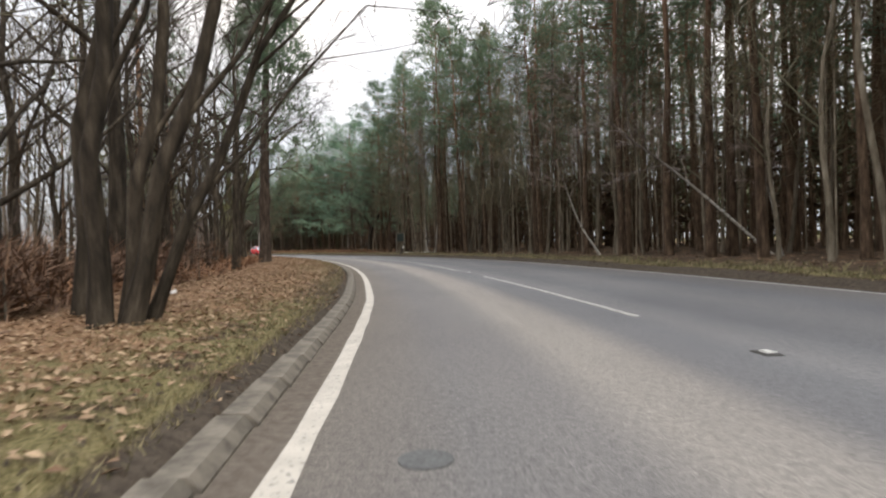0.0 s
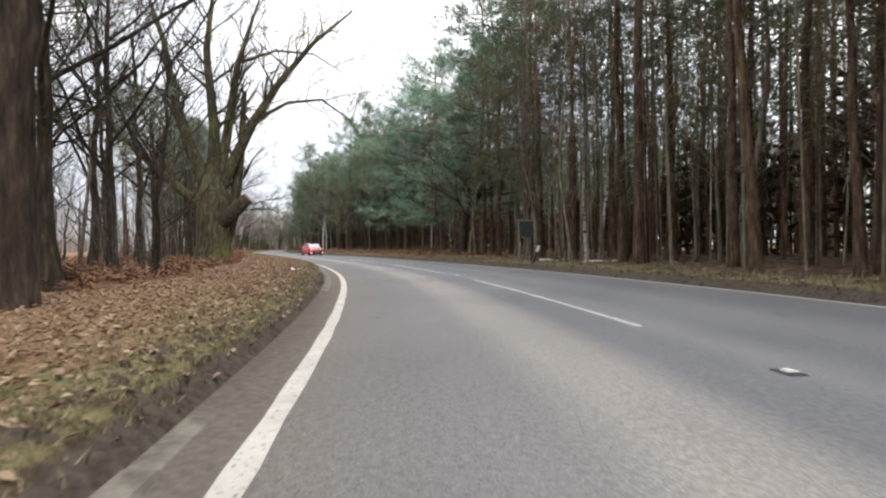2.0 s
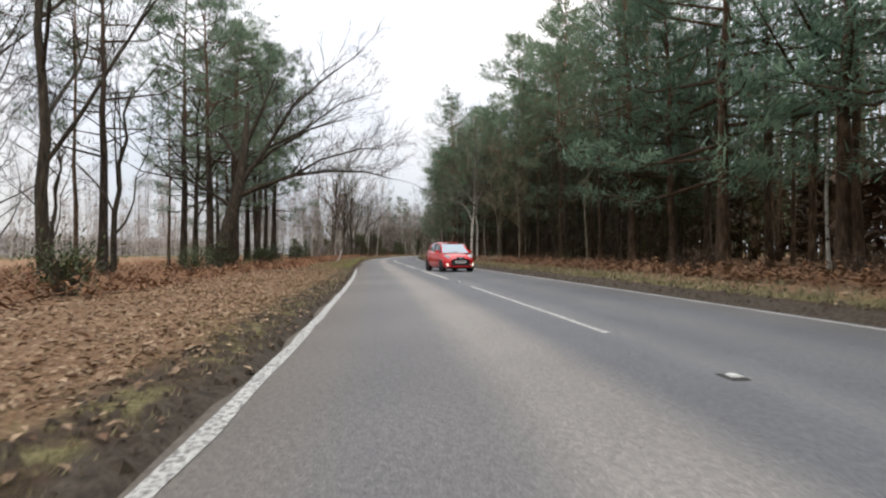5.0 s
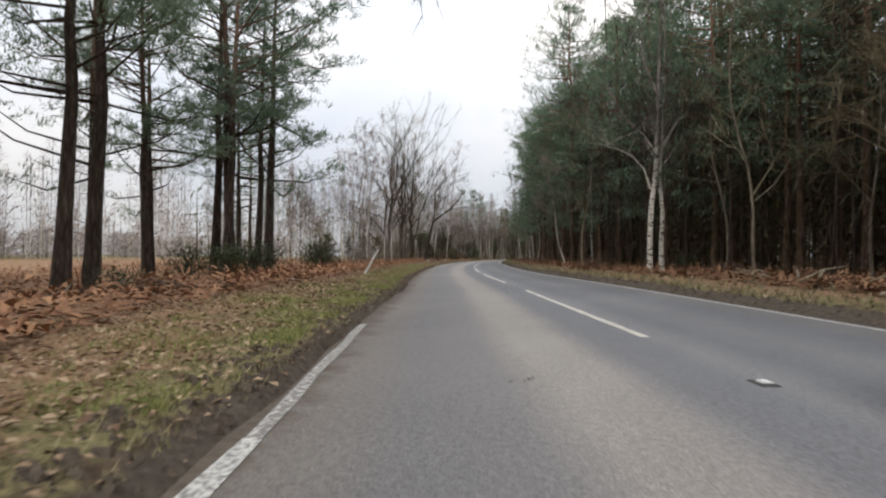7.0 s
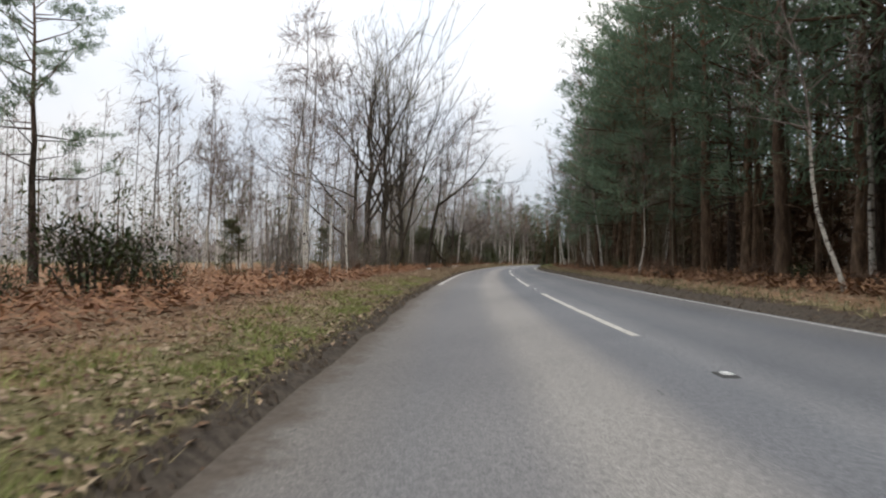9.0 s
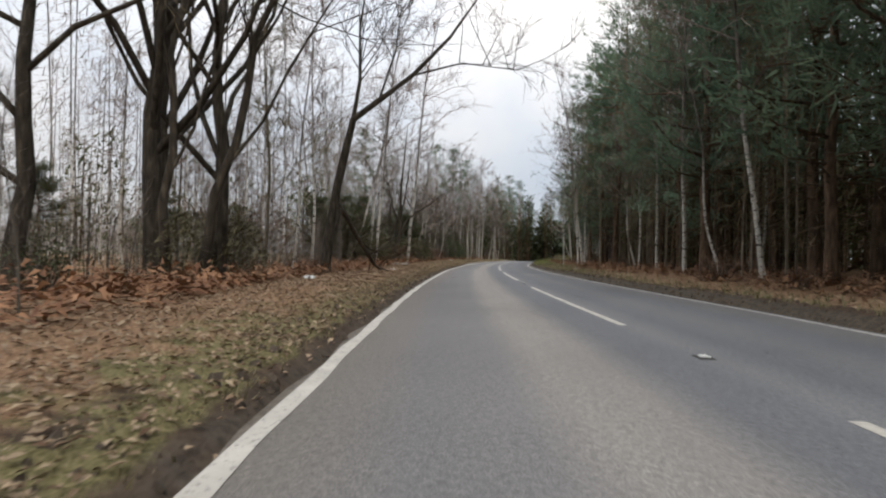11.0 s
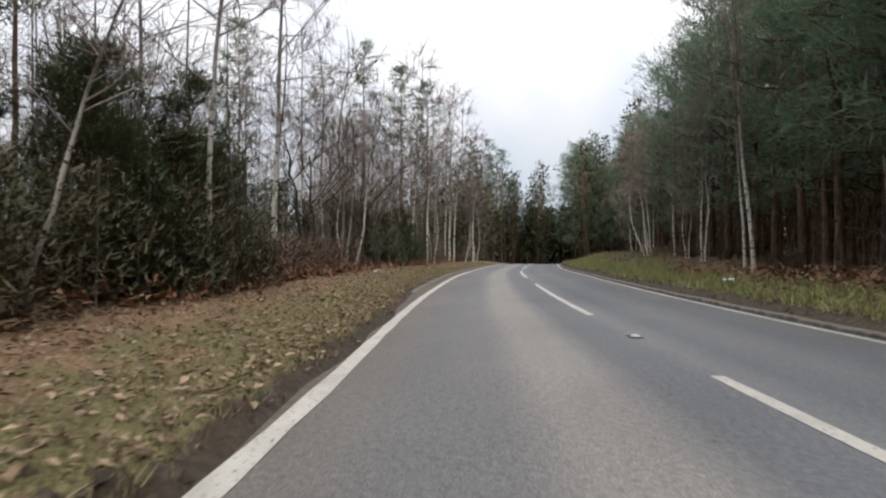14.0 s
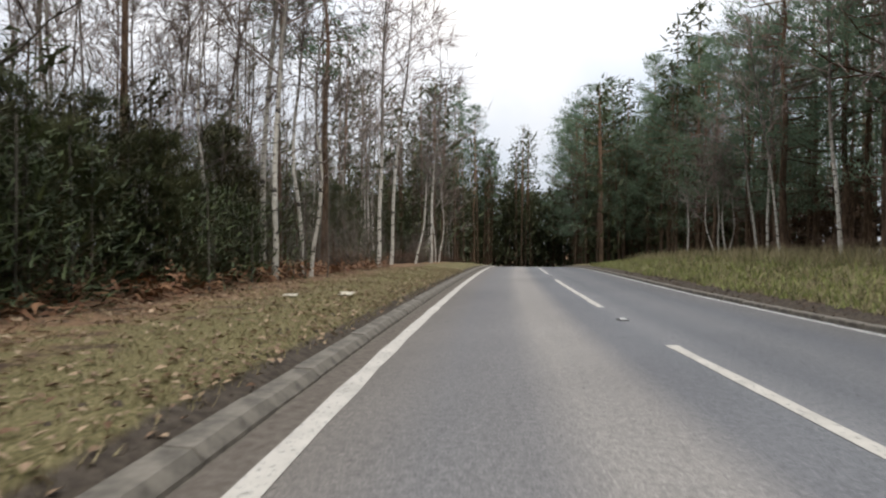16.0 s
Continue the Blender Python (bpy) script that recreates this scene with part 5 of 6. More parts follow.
forked_oak = limbed_tree("oak_tree", "dark crooked oak with a low bough reaching to the road", [(0, 0, -0.3), (0, 0, 0.2), (0.12, 0, 1.2), (0.28, 0, 2.0), (0.38, 0.05, 3.2), (0.30, 0.1, 5.0), (0.5, 0.2, 7.5), (0.7, 0.3, 10.0)], [0.21, 0.16, 0.14, 0.125, 0.10, 0.085, 0.06, 0.02], [
    ([(0.25, 0, 1.8), (0.75, -0.05, 3.0), (1.35, -0.1, 3.6), (2.3, -0.2, 4.2), (3.5, -0.3, 5.1), (4.6, -0.3, 6.2)], 0.085, 0.015, 16),
    ([(0.34, 0, 2.7), (-0.3, 0.3, 4.2), (-0.8, 0.5, 6.4), (-1.0, 0.6, 8.6)], 0.075, 0.015, 10),
    ([(-0.85, 0.1, -0.3), (-0.68, 0.1, 0.8), (-0.42, 0.1, 1.8), (0.1, 0.0, 3.1), (0.6, -0.1, 4.4), (0.9, -0.2, 6.4), (1.1, -0.2, 9.0)], 0.14, 0.02, 13),
    ([(-0.3, -0.3, -0.3), (-0.28, -0.3, 1.4), (-0.4, -0.35, 3.2), (-0.2, -0.4, 6.0)], 0.06, 0.015, 8)], OAK_BARK, 209, 10)
plant(forked_oak, 208.2, -5.5, 1.0, 0)
twin_birch = limbed_tree("birch_tree", "two-stemmed white birch with forking boughs at the wood's edge", [(-0.25, 0, -0.3), (-0.22, 0, 0.2), (-0.22, 0, 1.6), (-0.16, 0, 3.0), (0.02, 0, 4.4), (0.05, 0, 5.6), (0.1, 0, 8.0), (0.2, 0, 11.0), (0.2, 0, 13.5)], [0.17, 0.12, 0.115, 0.11, 0.11, 0.10, 0.075, 0.045, 0.015], [
    ([(0.32, 0.1, -0.3), (0.30, 0.1, 1.4), (0.34, 0.1, 2.6), (0.22, 0.1, 4.2), (0.30, 0.1, 5.6), (0.45, 0.15, 8.5), (0.4, 0.2, 12.0)], 0.12, 0.02, 14),
    ([(-0.2, 0, 3.6), (-0.5, 0, 4.5), (-1.1, -0.1, 5.1), (-2.2, -0.2, 5.45), (-3.0, -0.2, 5.6)], 0.055, 0.012, 9),
    ([(0.0, 0, 5.2), (-0.5, 0, 5.9), (-1.3, -0.2, 6.6), (-2.2, -0.3, 7.9)], 0.055, 0.012, 9),
    ([(0.28, 0.1, 5.4), (0.9, 0, 6.5), (1.7, -0.1, 7.4), (2.4, -0.2, 9.2)], 0.06, 0.015, 9),
    ([(0.1, 0, 7.6), (-0.5, 0, 9.0), (-0.7, 0, 11.0)], 0.05, 0.012, 8)], BIRCH_BARK, 205, 9, 6)
plant(twin_birch, 131.4, 9.2, 1.0, 0)

bent_pine = limbed_tree("bent_tree", "dark bent tree with a kinked trunk at the wood's edge", [(0, 0, -0.3), (0, 0, 0.2), (0.1, 0, 1.6), (0.25, 0, 2.9), (0.75, 0, 3.8), (1.5, 0, 4.8), (1.9, 0, 6.4), (2.0, 0, 9.0)], [0.40, 0.30, 0.26, 0.25, 0.24, 0.20, 0.15, 0.05], [
    ([(0.3, 0, 3.0), (-0.4, -0.3, 4.0), (-1.6, -0.6, 4.6), (-3.2, -0.9, 5.2)], 0.10, 0.02, 12),
    ([(0.75, 0, 3.8), (0.2, -0.6, 5.2), (-1.0, -1.2, 6.2), (-3.0, -1.6, 7.0)], 0.09, 0.02, 12)], OAK_BARK, 206, 12)
plant(bent_pine, 75.5, 11.0, 1.0, 0)
propped = limbed_tree("dead_tree", "dead bare trunk propped low among the trees", [(-0.3, 0, -0.1), (0.6, 0.1, 0.55), (1.6, 0.2, 1.25), (3.0, 0.3, 2.2)], [0.10, 0.085, 0.07, 0.05], [([(1.6, 0.2, 1.25), (1.9, 0.0, 1.9), (2.0, -0.1, 2.5)], 0.03, 0.008, 3)], GREY_BARK, 207, 8)
plant(propped, 79.5, 11.0, 1.0, 0)

burr_pine = limbed_tree("pine_tree", "stout old pine with burrs on its dark trunk", [(0, 0, -0.3), (0, 0, 0.15), (0.02, 0, 1.2), (0.05, 0, 3.2), (0.05, 0.05, 3.7), (0.08, 0, 4.2), (0.2, 0, 8.0), (0.4, 0, 12.0), (0.6, 0, 17.0)], [0.48, 0.38, 0.33, 0.30, 0.36, 0.29, 0.24, 0.17, 0.04], [
    ([(0.1, 0, 7.0), (1.2, 0.5, 7.8), (2.8, 0.9, 8.8)], 0.07, 0.02, 5), ([(0.2, 0, 8.5), (-1.4, -0.5, 9.4), (-2.8, 0.2, 10.6)], 0.07, 0.02, 5)], DARK_PINE_BARK, 204, 12)
rng = random.Random(9)
needles = Build()
for _ in range(820):
    k = rng.random() ** 0.7
    zz = 6.0 + 11.0 * k
    rr, a = 3.6 * (1.05 - k) ** 0.6 * math.sqrt(rng.random()), rng.uniform(0, 6.28)
    tuft(needles, rng, Vector((0.3 + rr * math.cos(a), rr * math.sin(a), zz)), Vector((math.cos(a), math.sin(a), 0.4)), 13, 0.42, 0.09)
part("needles", needles, NEEDLES, burr_pine, "dark green needles")
plant(burr_pine, 38.8, -4.95, 1.0, 0)

# ---- kerbs: laid stone by stone ----
def kerb_stone():
    b = Build()
    prof = [(-0.105, -0.10), (-0.105, 0.075), (-0.090, 0.090), (0.055, 0.086), (0.105, 0.030), (0.125, -0.10)]
    L = 0.452
    for y in (-L, L):
        for x, z in prof:
            b.v.append((x, y, z))
    n = len(prof)
    b.f += [(i, (i + 1) % n, n + (i + 1) % n, n + i) for i in range(n)] + [tuple(range(n))[::-1], tuple(range(n, 2 * n))]
    return b.mesh("kerbstone", CONCRETE)


KERB = kerb_stone()


def kerb_run(label, s0, s1, place, sink):
    k = thing("kerb", label, "", "", "structure")
    s = s0
    while s < s1:
        x, y = at(s, float(place(s)))
        ob = new("kerbstone", KERB)
        ob.parent = k
        ob.matrix_basis = Matrix.Translation((float(x), float(y), float(road_z(s)) + sink(s) + rnd.uniform(-0.006, 0.006))) @ Matrix.Rotation(heading(s) + rnd.gauss(0, 0.006), 4, "Z")
        s += 0.918
    return k


kerb_run("worn concrete kerb along the bend", -20, 62, lambda s: left_line(s) - 0.40, lambda s: float(np.interp(s, [-20, 14, 19, 23, 30, 35, 42, 46, 57, 62], [-0.01, -0.015, -0.05, -0.015, -0.03, -0.10, -0.10, -0.07, -0.07, -0.10])))
kerb_run("concrete kerb along the verge", 223, 300, lambda s: left_line(s) - 0.40, lambda s: float(np.interp(s, [220, 228, 234, 300], [-0.08, -0.03, -0.01, -0.01])))
kerb_run("low concrete kerb on the far side", 190, 300, lambda s: right_line(s) + 0.24, lambda s: float(np.interp(s, [190, 205, 300], [-0.07, -0.03, -0.01])))

# ---- things on the verges ----
WOOD_GREY = m_bark("weathered_wood", (0.10, 0.085, 0.065), (0.19, 0.165, 0.13), (0.30, 0.265, 0.215), 14)
DARK_PANEL = m_plain("board_green", (0.020, 0.030, 0.024), 0.5, 0, 6, 0.3)
WHITE_PAINT = m_plain("white_paint", (0.62, 0.60, 0.55), 0.6, 0, 18, 0.25)
BLACK_PAINT = m_plain("black_paint", (0.02, 0.02, 0.02), 0.6, 0, 18, 0.3)
PALE_STONE = m_plain("pale_concrete", (0.34, 0.32, 0.28), 0.9, 0, 9, 0.3, 0.4)


def seat(ob, s, l, turn=0.0, tilt_x=0.0, tilt_y=0.0, lift=0.0):
    x, y = at(s, l)
    ob.matrix_basis = Matrix.Translation((float(x), float(y), float(ground_z(s, l)) + lift)) @ Matrix.Rotation(heading(s) + radians(turn), 4, "Z") @ Matrix.Rotation(tilt_x, 4, "X") @ Matrix.Rotation(tilt_y, 4, "Y")
    return ob


board = thing("notice_board", "dark green notice board on two posts, seen from its back", "sign")
part("panel", Build().box((0, 0.04, 1.50), (0.68, 0.03, 0.76)), DARK_PANEL, board, "plain dark green panel")
for x in (-0.38, 0.38):
    part("post", Build().box((x, 0, 0.88), (0.09, 0.09, 2.16)), WOOD_GREY, board)
part("rail", Build().box((0, 0.0, 1.93), (0.80, 0.05, 0.06)), WOOD_GREY, board)
seat(board, 58.4, 8.5, -25)

post = thing("marker_post", "leaning black and white wooden marker post", "post")
part("shaft", Build().box((0, 0, 0.40), (0.085, 0.07, 1.2)), BLACK_PAINT, post)
part("band", Build().box((0, -0.004, 0.66), (0.091, 0.076, 0.26)), WHITE_PAINT, post, "white painted band")
part("cap", Build().box((0, 0, 1.01), (0.095, 0.08, 0.03)), WOOD_GREY, post)
seat(post, 54.8, 7.35, 0, 0.0, 0.36)

fallen = thing("leaning_post", "pale wooden pole leaning over with a broken dark head", "post")
part("shaft", Build().tube([(0, 0, -0.3), (0.02, 0, 0.8), (0, 0, 1.7), (0.01, 0, 2.6)], [0.052, 0.049, 0.046, 0.043], 10), m_bark("bleached_wood", (0.20, 0.185, 0.16), (0.34, 0.32, 0.285), (0.46, 0.44, 0.40), 14), fallen, "", True)
part("head", Build().tube([(0.0, 0, 2.52), (0.03, 0, 2.75), (0.02, 0.02, 2.86)], [0.052, 0.055, 0.04], 8), BLACK_PAINT, fallen, "charred broken head")
seat(fallen, 130.6, -3.1, -8, -1.16, 0.0)

slab = thing("concrete_post", "tall pale concrete post at the wood's edge", "post")
part("shaft", Build().box((0, 0, 1.1), (0.085, 0.085, 2.5), None, 0.9), PALE_STONE, slab)
part("cap", Build().box((0, 0, 2.36), (0.088, 0.088, 0.05)), PALE_STONE, slab)
seat(slab, 212.2, 6.9, 5)


def log(label, s, l, length, r, turn, mat, name="fallen_log"):
    rg = random.Random(int(s * 10))
    b = Build().tube([(-length / 2, 0, 0), (-length / 6, rg.uniform(-0.1, 0.1), 0.02), (length / 6, rg.uniform(-0.1, 0.1), 0.0), (length / 2, 0, 0.03)], [r, r * 1.05, r * 0.95, r * 0.8], 9)
    b.f.append(tuple(range(9))[::-1])
    ob = tagged(new(name, b.mesh(name, mat, True)), label, "log")
    return seat(ob, s, l, turn, lift=r * 0.7)


for s, l, ln, r, turn, mat, lab in ((52.0, 9.0, 1.5, 0.06, 10, BIRCH_BARK, "pale fallen birch log on the verge"), (55.2, 8.4, 1.1, 0.05, -20, BIRCH_BARK, "pale fallen birch length on the verge"),
                                    (121.5, -6.6, 2.6, 0.09, 25, OAK_BARK, "dark log lying on leaf litter"), (122.3, -7.1, 2.2, 0.08, 8, OAK_BARK, "dark log in a heap on leaf litter"), (122.0, -6.8, 1.8, 0.10, -14, GREY_BARK, "grey log in a heap on leaf litter"),
                                    (200.6, -3.75, 0.8, 0.06, 65, BIRCH_BARK, "short white birch log on leaves"), (200.1, -4.25, 0.35, 0.07, 10, BIRCH_BARK, "sawn white birch end on leaves"),
                                    (262, 8.2, 1.6, 0.05, 40, OAK_BARK, "dead branch lying in long grass"), (252, 8.6, 1.4, 0.05, 70, OAK_BARK, "dead branch lying in the grass")):
    log(lab, s, l, ln, r, turn, mat)


def litter(label, s, l, size, col, name="litter", category="litter", lift=0.03, turn=None):
    rg = random.Random(int(s * 7))
    b = Build()
    n = 5
    for i in range(n):
        for j in range(n):
            b.v.append(((i / (n - 1) - 0.5) * size[0] + rg.gauss(0, 0.012), (j / (n - 1) - 0.5) * size[1] + rg.gauss(0, 0.012), rg.uniform(0, size[2])))
    b.f += [(i * n + j, i * n + j + 1, (i + 1) * n + j + 1, (i + 1) * n + j) for i in range(n - 1) for j in range(n - 1)]
    ob = tagged(new(name, b.mesh(name, m_plain(name + "_sheet", col, 0.5, 0, 9, 0.15))), label, category)
    mod = ob.modifiers.new("thick", "SOLIDIFY")
    mod.thickness = 0.006
    return seat(ob, s, l, rg.uniform(-30, 20) if turn is None else turn, lift=lift)


for s, l, size, col, lab in ((51.3, -2.25, (0.26, 1.25, 0.10), (0.52, 0.52, 0.52), "crumpled pale plastic sheet on leaves"), (11.0, -3.8, (0.30, 0.22, 0.08), (0.62, 0.62, 0.62), "crumpled white paper on the ground"),
                             (124.5, -4.6, (0.30, 0.16, 0.05), (0.55, 0.55, 0.52), "pale scrap of card on the verge"), (179.0, -3.6, (0.26, 0.18, 0.10), (0.58, 0.60, 0.60), "pale carton lying on leaves"),
                             (231.0, -3.7, (0.28, 0.20, 0.14), (0.58, 0.60, 0.56), "crumpled pale bag by the bracken"), (246.5, -2.4, (0.22, 0.55, 0.02), (0.52, 0.47, 0.36), "strip of pale board on the grass"),
                             (245.5, -3.0, (0.20, 0.30, 0.02), (0.48, 0.44, 0.34), "flat piece of pale board on the grass"), (189.8, -2.95, (0.24, 0.12, 0.05), (0.58, 0.57, 0.52), "white scrap on the leafy verge"), (222.0, 6.0, (0.25, 0.2, 0.08), (0.6, 0.6, 0.56), "white scrap on the far verge"), (200.0, 6.2, (0.2, 0.2, 0.08), (0.6, 0.58, 0.54), "white scrap on dead leaves")):
    litter(lab, s, l, size, col, turn=14 if size[1] > 1 else None)

cover = tagged(new("manhole_cover", Build().tube([(0, 0, -0.02), (0, 0, 0.004), (0, 0, 0.006)], [0.125, 0.125, 0.11], 20).mesh("manhole_cover", m_plain("cast_iron", (0.105, 0.108, 0.108), 0.75, 0.2, 40, 0.3))), "small round iron cover set in asphalt", "cover")
x, y = at(2.75, 0.10)
cover.matrix_basis = Matrix.Translation((float(x), float(y), 0.003))

# ---- red hatchback ----
CAR_RED = Mat("car_paint_red", 0.25, 0.5)
CAR_RED.b.inputs["Coat Weight"].default_value = 0.6
CAR_RED = CAR_RED.done((0.50, 0.012, 0.015))
CAR_BLACK = m_plain("black_plastic", (0.014, 0.014, 0.015), 0.5, 0, 60, 0.2)
TYRE = m_plain("tyre_rubber", (0.016, 0.016, 0.016), 0.85, 0, 60, 0.2)
RIM = m_plain("dark_rim", (0.03, 0.03, 0.032), 0.35, 0.6, 40, 0.1)
GLASS = Mat("car_glass", 0.04, 1.0)
GLASS.b.inputs["Metallic"].default_value = 0.55
GLASS = GLASS.done((0.30, 0.34, 0.37))
LAMP_GLASS = Mat("lamp_glass", 0.08, 0.8).done((0.34, 0.33, 0.33))
LAMP_ON = Mat("running_light", 0.2, 0.5)
LAMP_ON.b.inputs["Emission Color"].default_value, LAMP_ON.b.inputs["Emission Strength"].default_value = (1.0, 0.95, 0.85, 1), 0.5
LAMP_ON = LAMP_ON.done((0.9, 0.88, 0.8))
PLATE = m_plain("plate_white", (0.62, 0.62, 0.60), 0.4, 0, 30, 0.05)


def loft(sections, closed=False):
    """Skin over cross-sections of equal length, each a list of points."""
    b = Build()
    n = len(sections[0])
    for sec in sections:
        b.v += [tuple(p) for p in sec]
    for i in range(len(sections) - 1):
        for k in range(n - 1):
            a = i * n + k
            b.f.append((a, a + 1, a + n + 1, a + n))
    return b


def hatchback():
    """Front towards -y, 3.46 m long, 1.62 m wide, 1.46 m high."""
    car = thing("car", "small red hatchback with dark wheels and front lamps lit", "car")
    # lower body: y, half width, sill height, shoulder height, top half width
    st = [(-1.73, 0.50, 0.30, 0.62, 0.40), (-1.66, 0.68, 0.22, 0.70, 0.55), (-1.45, 0.79, 0.20, 0.78, 0.66), (-1.1, 0.81, 0.20, 0.86, 0.70), (-0.72, 0.81, 0.20, 0.94, 0.72),
          (-0.3, 0.81, 0.20, 0.97, 0.73), (0.3, 0.81, 0.20, 1.00, 0.73), (0.9, 0.81, 0.20, 1.04, 0.72), (1.3, 0.80, 0.22, 1.06, 0.70), (1.58, 0.76, 0.26, 1.02, 0.66), (1.73, 0.66, 0.34, 0.90, 0.56)]
    secs = []
    for y, w, z0, z1, wt in st:
        half = [(w * 0.90, z0), (w * 0.99, z0 + 0.12), (w, z0 + (z1 - z0) * 0.55), (w * 0.975, z0 + (z1 - z0) * 0.82), (wt * 1.02, z1 - 0.01), (wt * 0.6, z1 + 0.03), (0, z1 + 0.045)]
        secs.append([(x, y, z) for x, z in half] + [(-x, y, z) for x, z in half[-2::-1]])
    b = loft(secs)
    n = len(secs[0])
    b.f.append(tuple(range(n)))
    b.f.append(tuple((len(secs) - 1) * n + k for k in range(n))[::-1])
    body = part("body", b, CAR_RED, car, "glossy red body", True)
    # cabin: roof and pillars
    roof = [(-0.42, 0.60, 1.385), (-0.1, 0.60, 1.44), (0.5, 0.59, 1.455), (1.1, 0.56, 1.41), (1.38, 0.53, 1.35)]
    rs = [[(w, y, z - 0.045), (w * 0.94, y, z), (w * 0.5, y, z + 0.02), (0, y, z + 0.025), (-w * 0.5, y, z + 0.02), (-w * 0.94, y, z), (-w, y, z - 0.045)] for y, w, z in roof]
    part("roof", loft(rs), CAR_RED, car, "", True)
    g = Build()
    g.quad((-0.68, -0.98, 0.93), (0.68, -0.98, 0.93), (0.575, -0.44, 1.36), (-0.575, -0.44, 1.36))
    part("windscreen", g, GLASS, car, "dark glossy windscreen")
    g = Build()
    g.quad((-0.62, 1.62, 1.03), (0.62, 1.62, 1.03), (0.50, 1.39, 1.33), (-0.50, 1.39, 1.33))
    part("rear_window", g, GLASS, car)
    for sx in (-1, 1):
        g = Build()
        g.quad((sx * 0.735, -0.72, 0.975), (sx * 0.735, 0.25, 1.01), (sx * 0.605, 0.25, 1.385), (sx * 0.605, -0.34, 1.34))
        part("side_window", g, GLASS, car)
        g = Build()
        g.quad((sx * 0.735, 0.33, 1.015), (sx * 0.700, 1.20, 1.07), (sx * 0.560, 1.22, 1.35), (sx * 0.600, 0.33, 1.385))
        part("side_window", g, GLASS, car)
        part("pillar", Build().tube([(sx * 0.72, -1.0, 0.93), (sx * 0.62, -0.62, 1.22), (sx * 0.595, -0.40, 1.37)], [0.035, 0.035, 0.03], 6), CAR_RED, car, "", True)
        part("pillar", Build().tube([(sx * 0.735, 0.29, 1.0), (sx * 0.60, 0.29, 1.39)], [0.035, 0.03], 6), CAR_BLACK, car)
        part("pillar", Build().tube([(sx * 0.66, 1.20, 1.04), (sx * 0.58, 1.28, 1.22), (sx * 0.52, 1.32, 1.36)], [0.06, 0.05, 0.035], 8), CAR_RED, car, "", True)
        m = part("mirror", Build().box((sx * 0.86, -0.66, 1.00), (0.16, 0.10, 0.12), None, 0.8), CAR_RED, car)
        part("mirror_foot", Build().box((sx * 0.77, -0.66, 0.96), (0.08, 0.06, 0.04)), CAR_BLACK, m)
        part("headlight", Build().box((sx * 0.56, -1.50, 0.755), (0.26, 0.34, 0.085), Matrix.Rotation(sx * -0.45, 3, "Z") @ Matrix.Rotation(0.4, 3, "X"), 0.7), LAMP_GLASS, car, "clear swept-back headlight")
        part("running_light", Build().box((sx * 0.645, -1.66, 0.36), (0.065, 0.06, 0.13), Matrix.Rotation(sx * 0.5, 3, "Y")), LAMP_ON, car, "lit white running light")
        part("wheel_arch", Build().tube([(sx * 0.60, -1.09, 0.31), (sx * 0.812, -1.09, 0.30)], [0.315, 0.315], 20), CAR_BLACK, car)
        part("wheel_arch", Build().tube([(sx * 0.60, 1.25, 0.31), (sx * 0.808, 1.25, 0.30)], [0.315, 0.315], 20), CAR_BLACK, car)
        for y in (-1.09, 1.25):
            w = thing("wheel", "", "")
            w.parent = car
            prof = [(0.56, 0.20), (0.56, 0.265), (0.59, 0.285), (0.76, 0.285), (0.80, 0.265), (0.80, 0.20)]
            t = Build()
            nn = 24
            for x, r in prof:
                for k in range(nn):
                    a = 2 * math.pi * k / nn
                    t.v.append((sx * (x + 0.025), y + r * math.cos(a), 0.285 + r * math.sin(a)))
            for i in range(len(prof) - 1):
                for k in range(nn):
                    j = (k + 1) % nn
                    t.f.append((i * nn + k, i * nn + j, (i + 1) * nn + j, (i + 1) * nn + k))
            part("tyre", t, TYRE, w)
            rm = Build().tube([(sx * 0.78, y, 0.285), (sx * 0.80, y, 0.285)], [0.205, 0.20], 20)
            for k in range(5):
                a = 2 * math.pi * k / 5
                rm.box((sx * 0.815, y + 0.10 * math.cos(a), 0.285 + 0.10 * math.sin(a)), (0.02, 0.20, 0.05), Matrix.Rotation(a, 3, "X"))
            part("rim", rm, RIM, w, "dark alloy rim")
    part("grille", Build().box((0, -1.715, 0.46), (0.98, 0.06, 0.32), None, 0.8), CAR_BLACK, car, "wide black lower grille")
    part("grille", Build().box((0, -1.715, 0.665), (0.46, 0.08, 0.10), Matrix.Rotation(0.25, 3, "X"), 0.8), CAR_BLACK, car, "black upper grille")
    part("bumper_lip", Build().box((0, -1.72, 0.275), (1.10, 0.08, 0.05)), CAR_RED, car)
    plate = part("number_plate", Build().box((0, -1.757, 0.49), (0.52, 0.012, 0.11)), PLATE, car, "white plate with dark bars")
    for x in (-0.15, 0.0, 0.15):
        part("bar", Build().box((x, -1.765, 0.49), (0.10, 0.006, 0.06)), CAR_BLACK, plate)
    part("badge", Build().tube([(0, -1.75, 0.67), (0, -1.775, 0.665)], [0.05, 0.045], 12), LAMP_GLASS, car)
    part("wiper", Build().tube([(-0.4, -1.0, 0.95), (0.15, -0.93, 1.0)], [0.012, 0.008], 4), CAR_BLACK, car)
    part("underside", Build().box((0, 0, 0.22), (1.36, 3.1, 0.12)), CAR_BLACK, car)
    return car


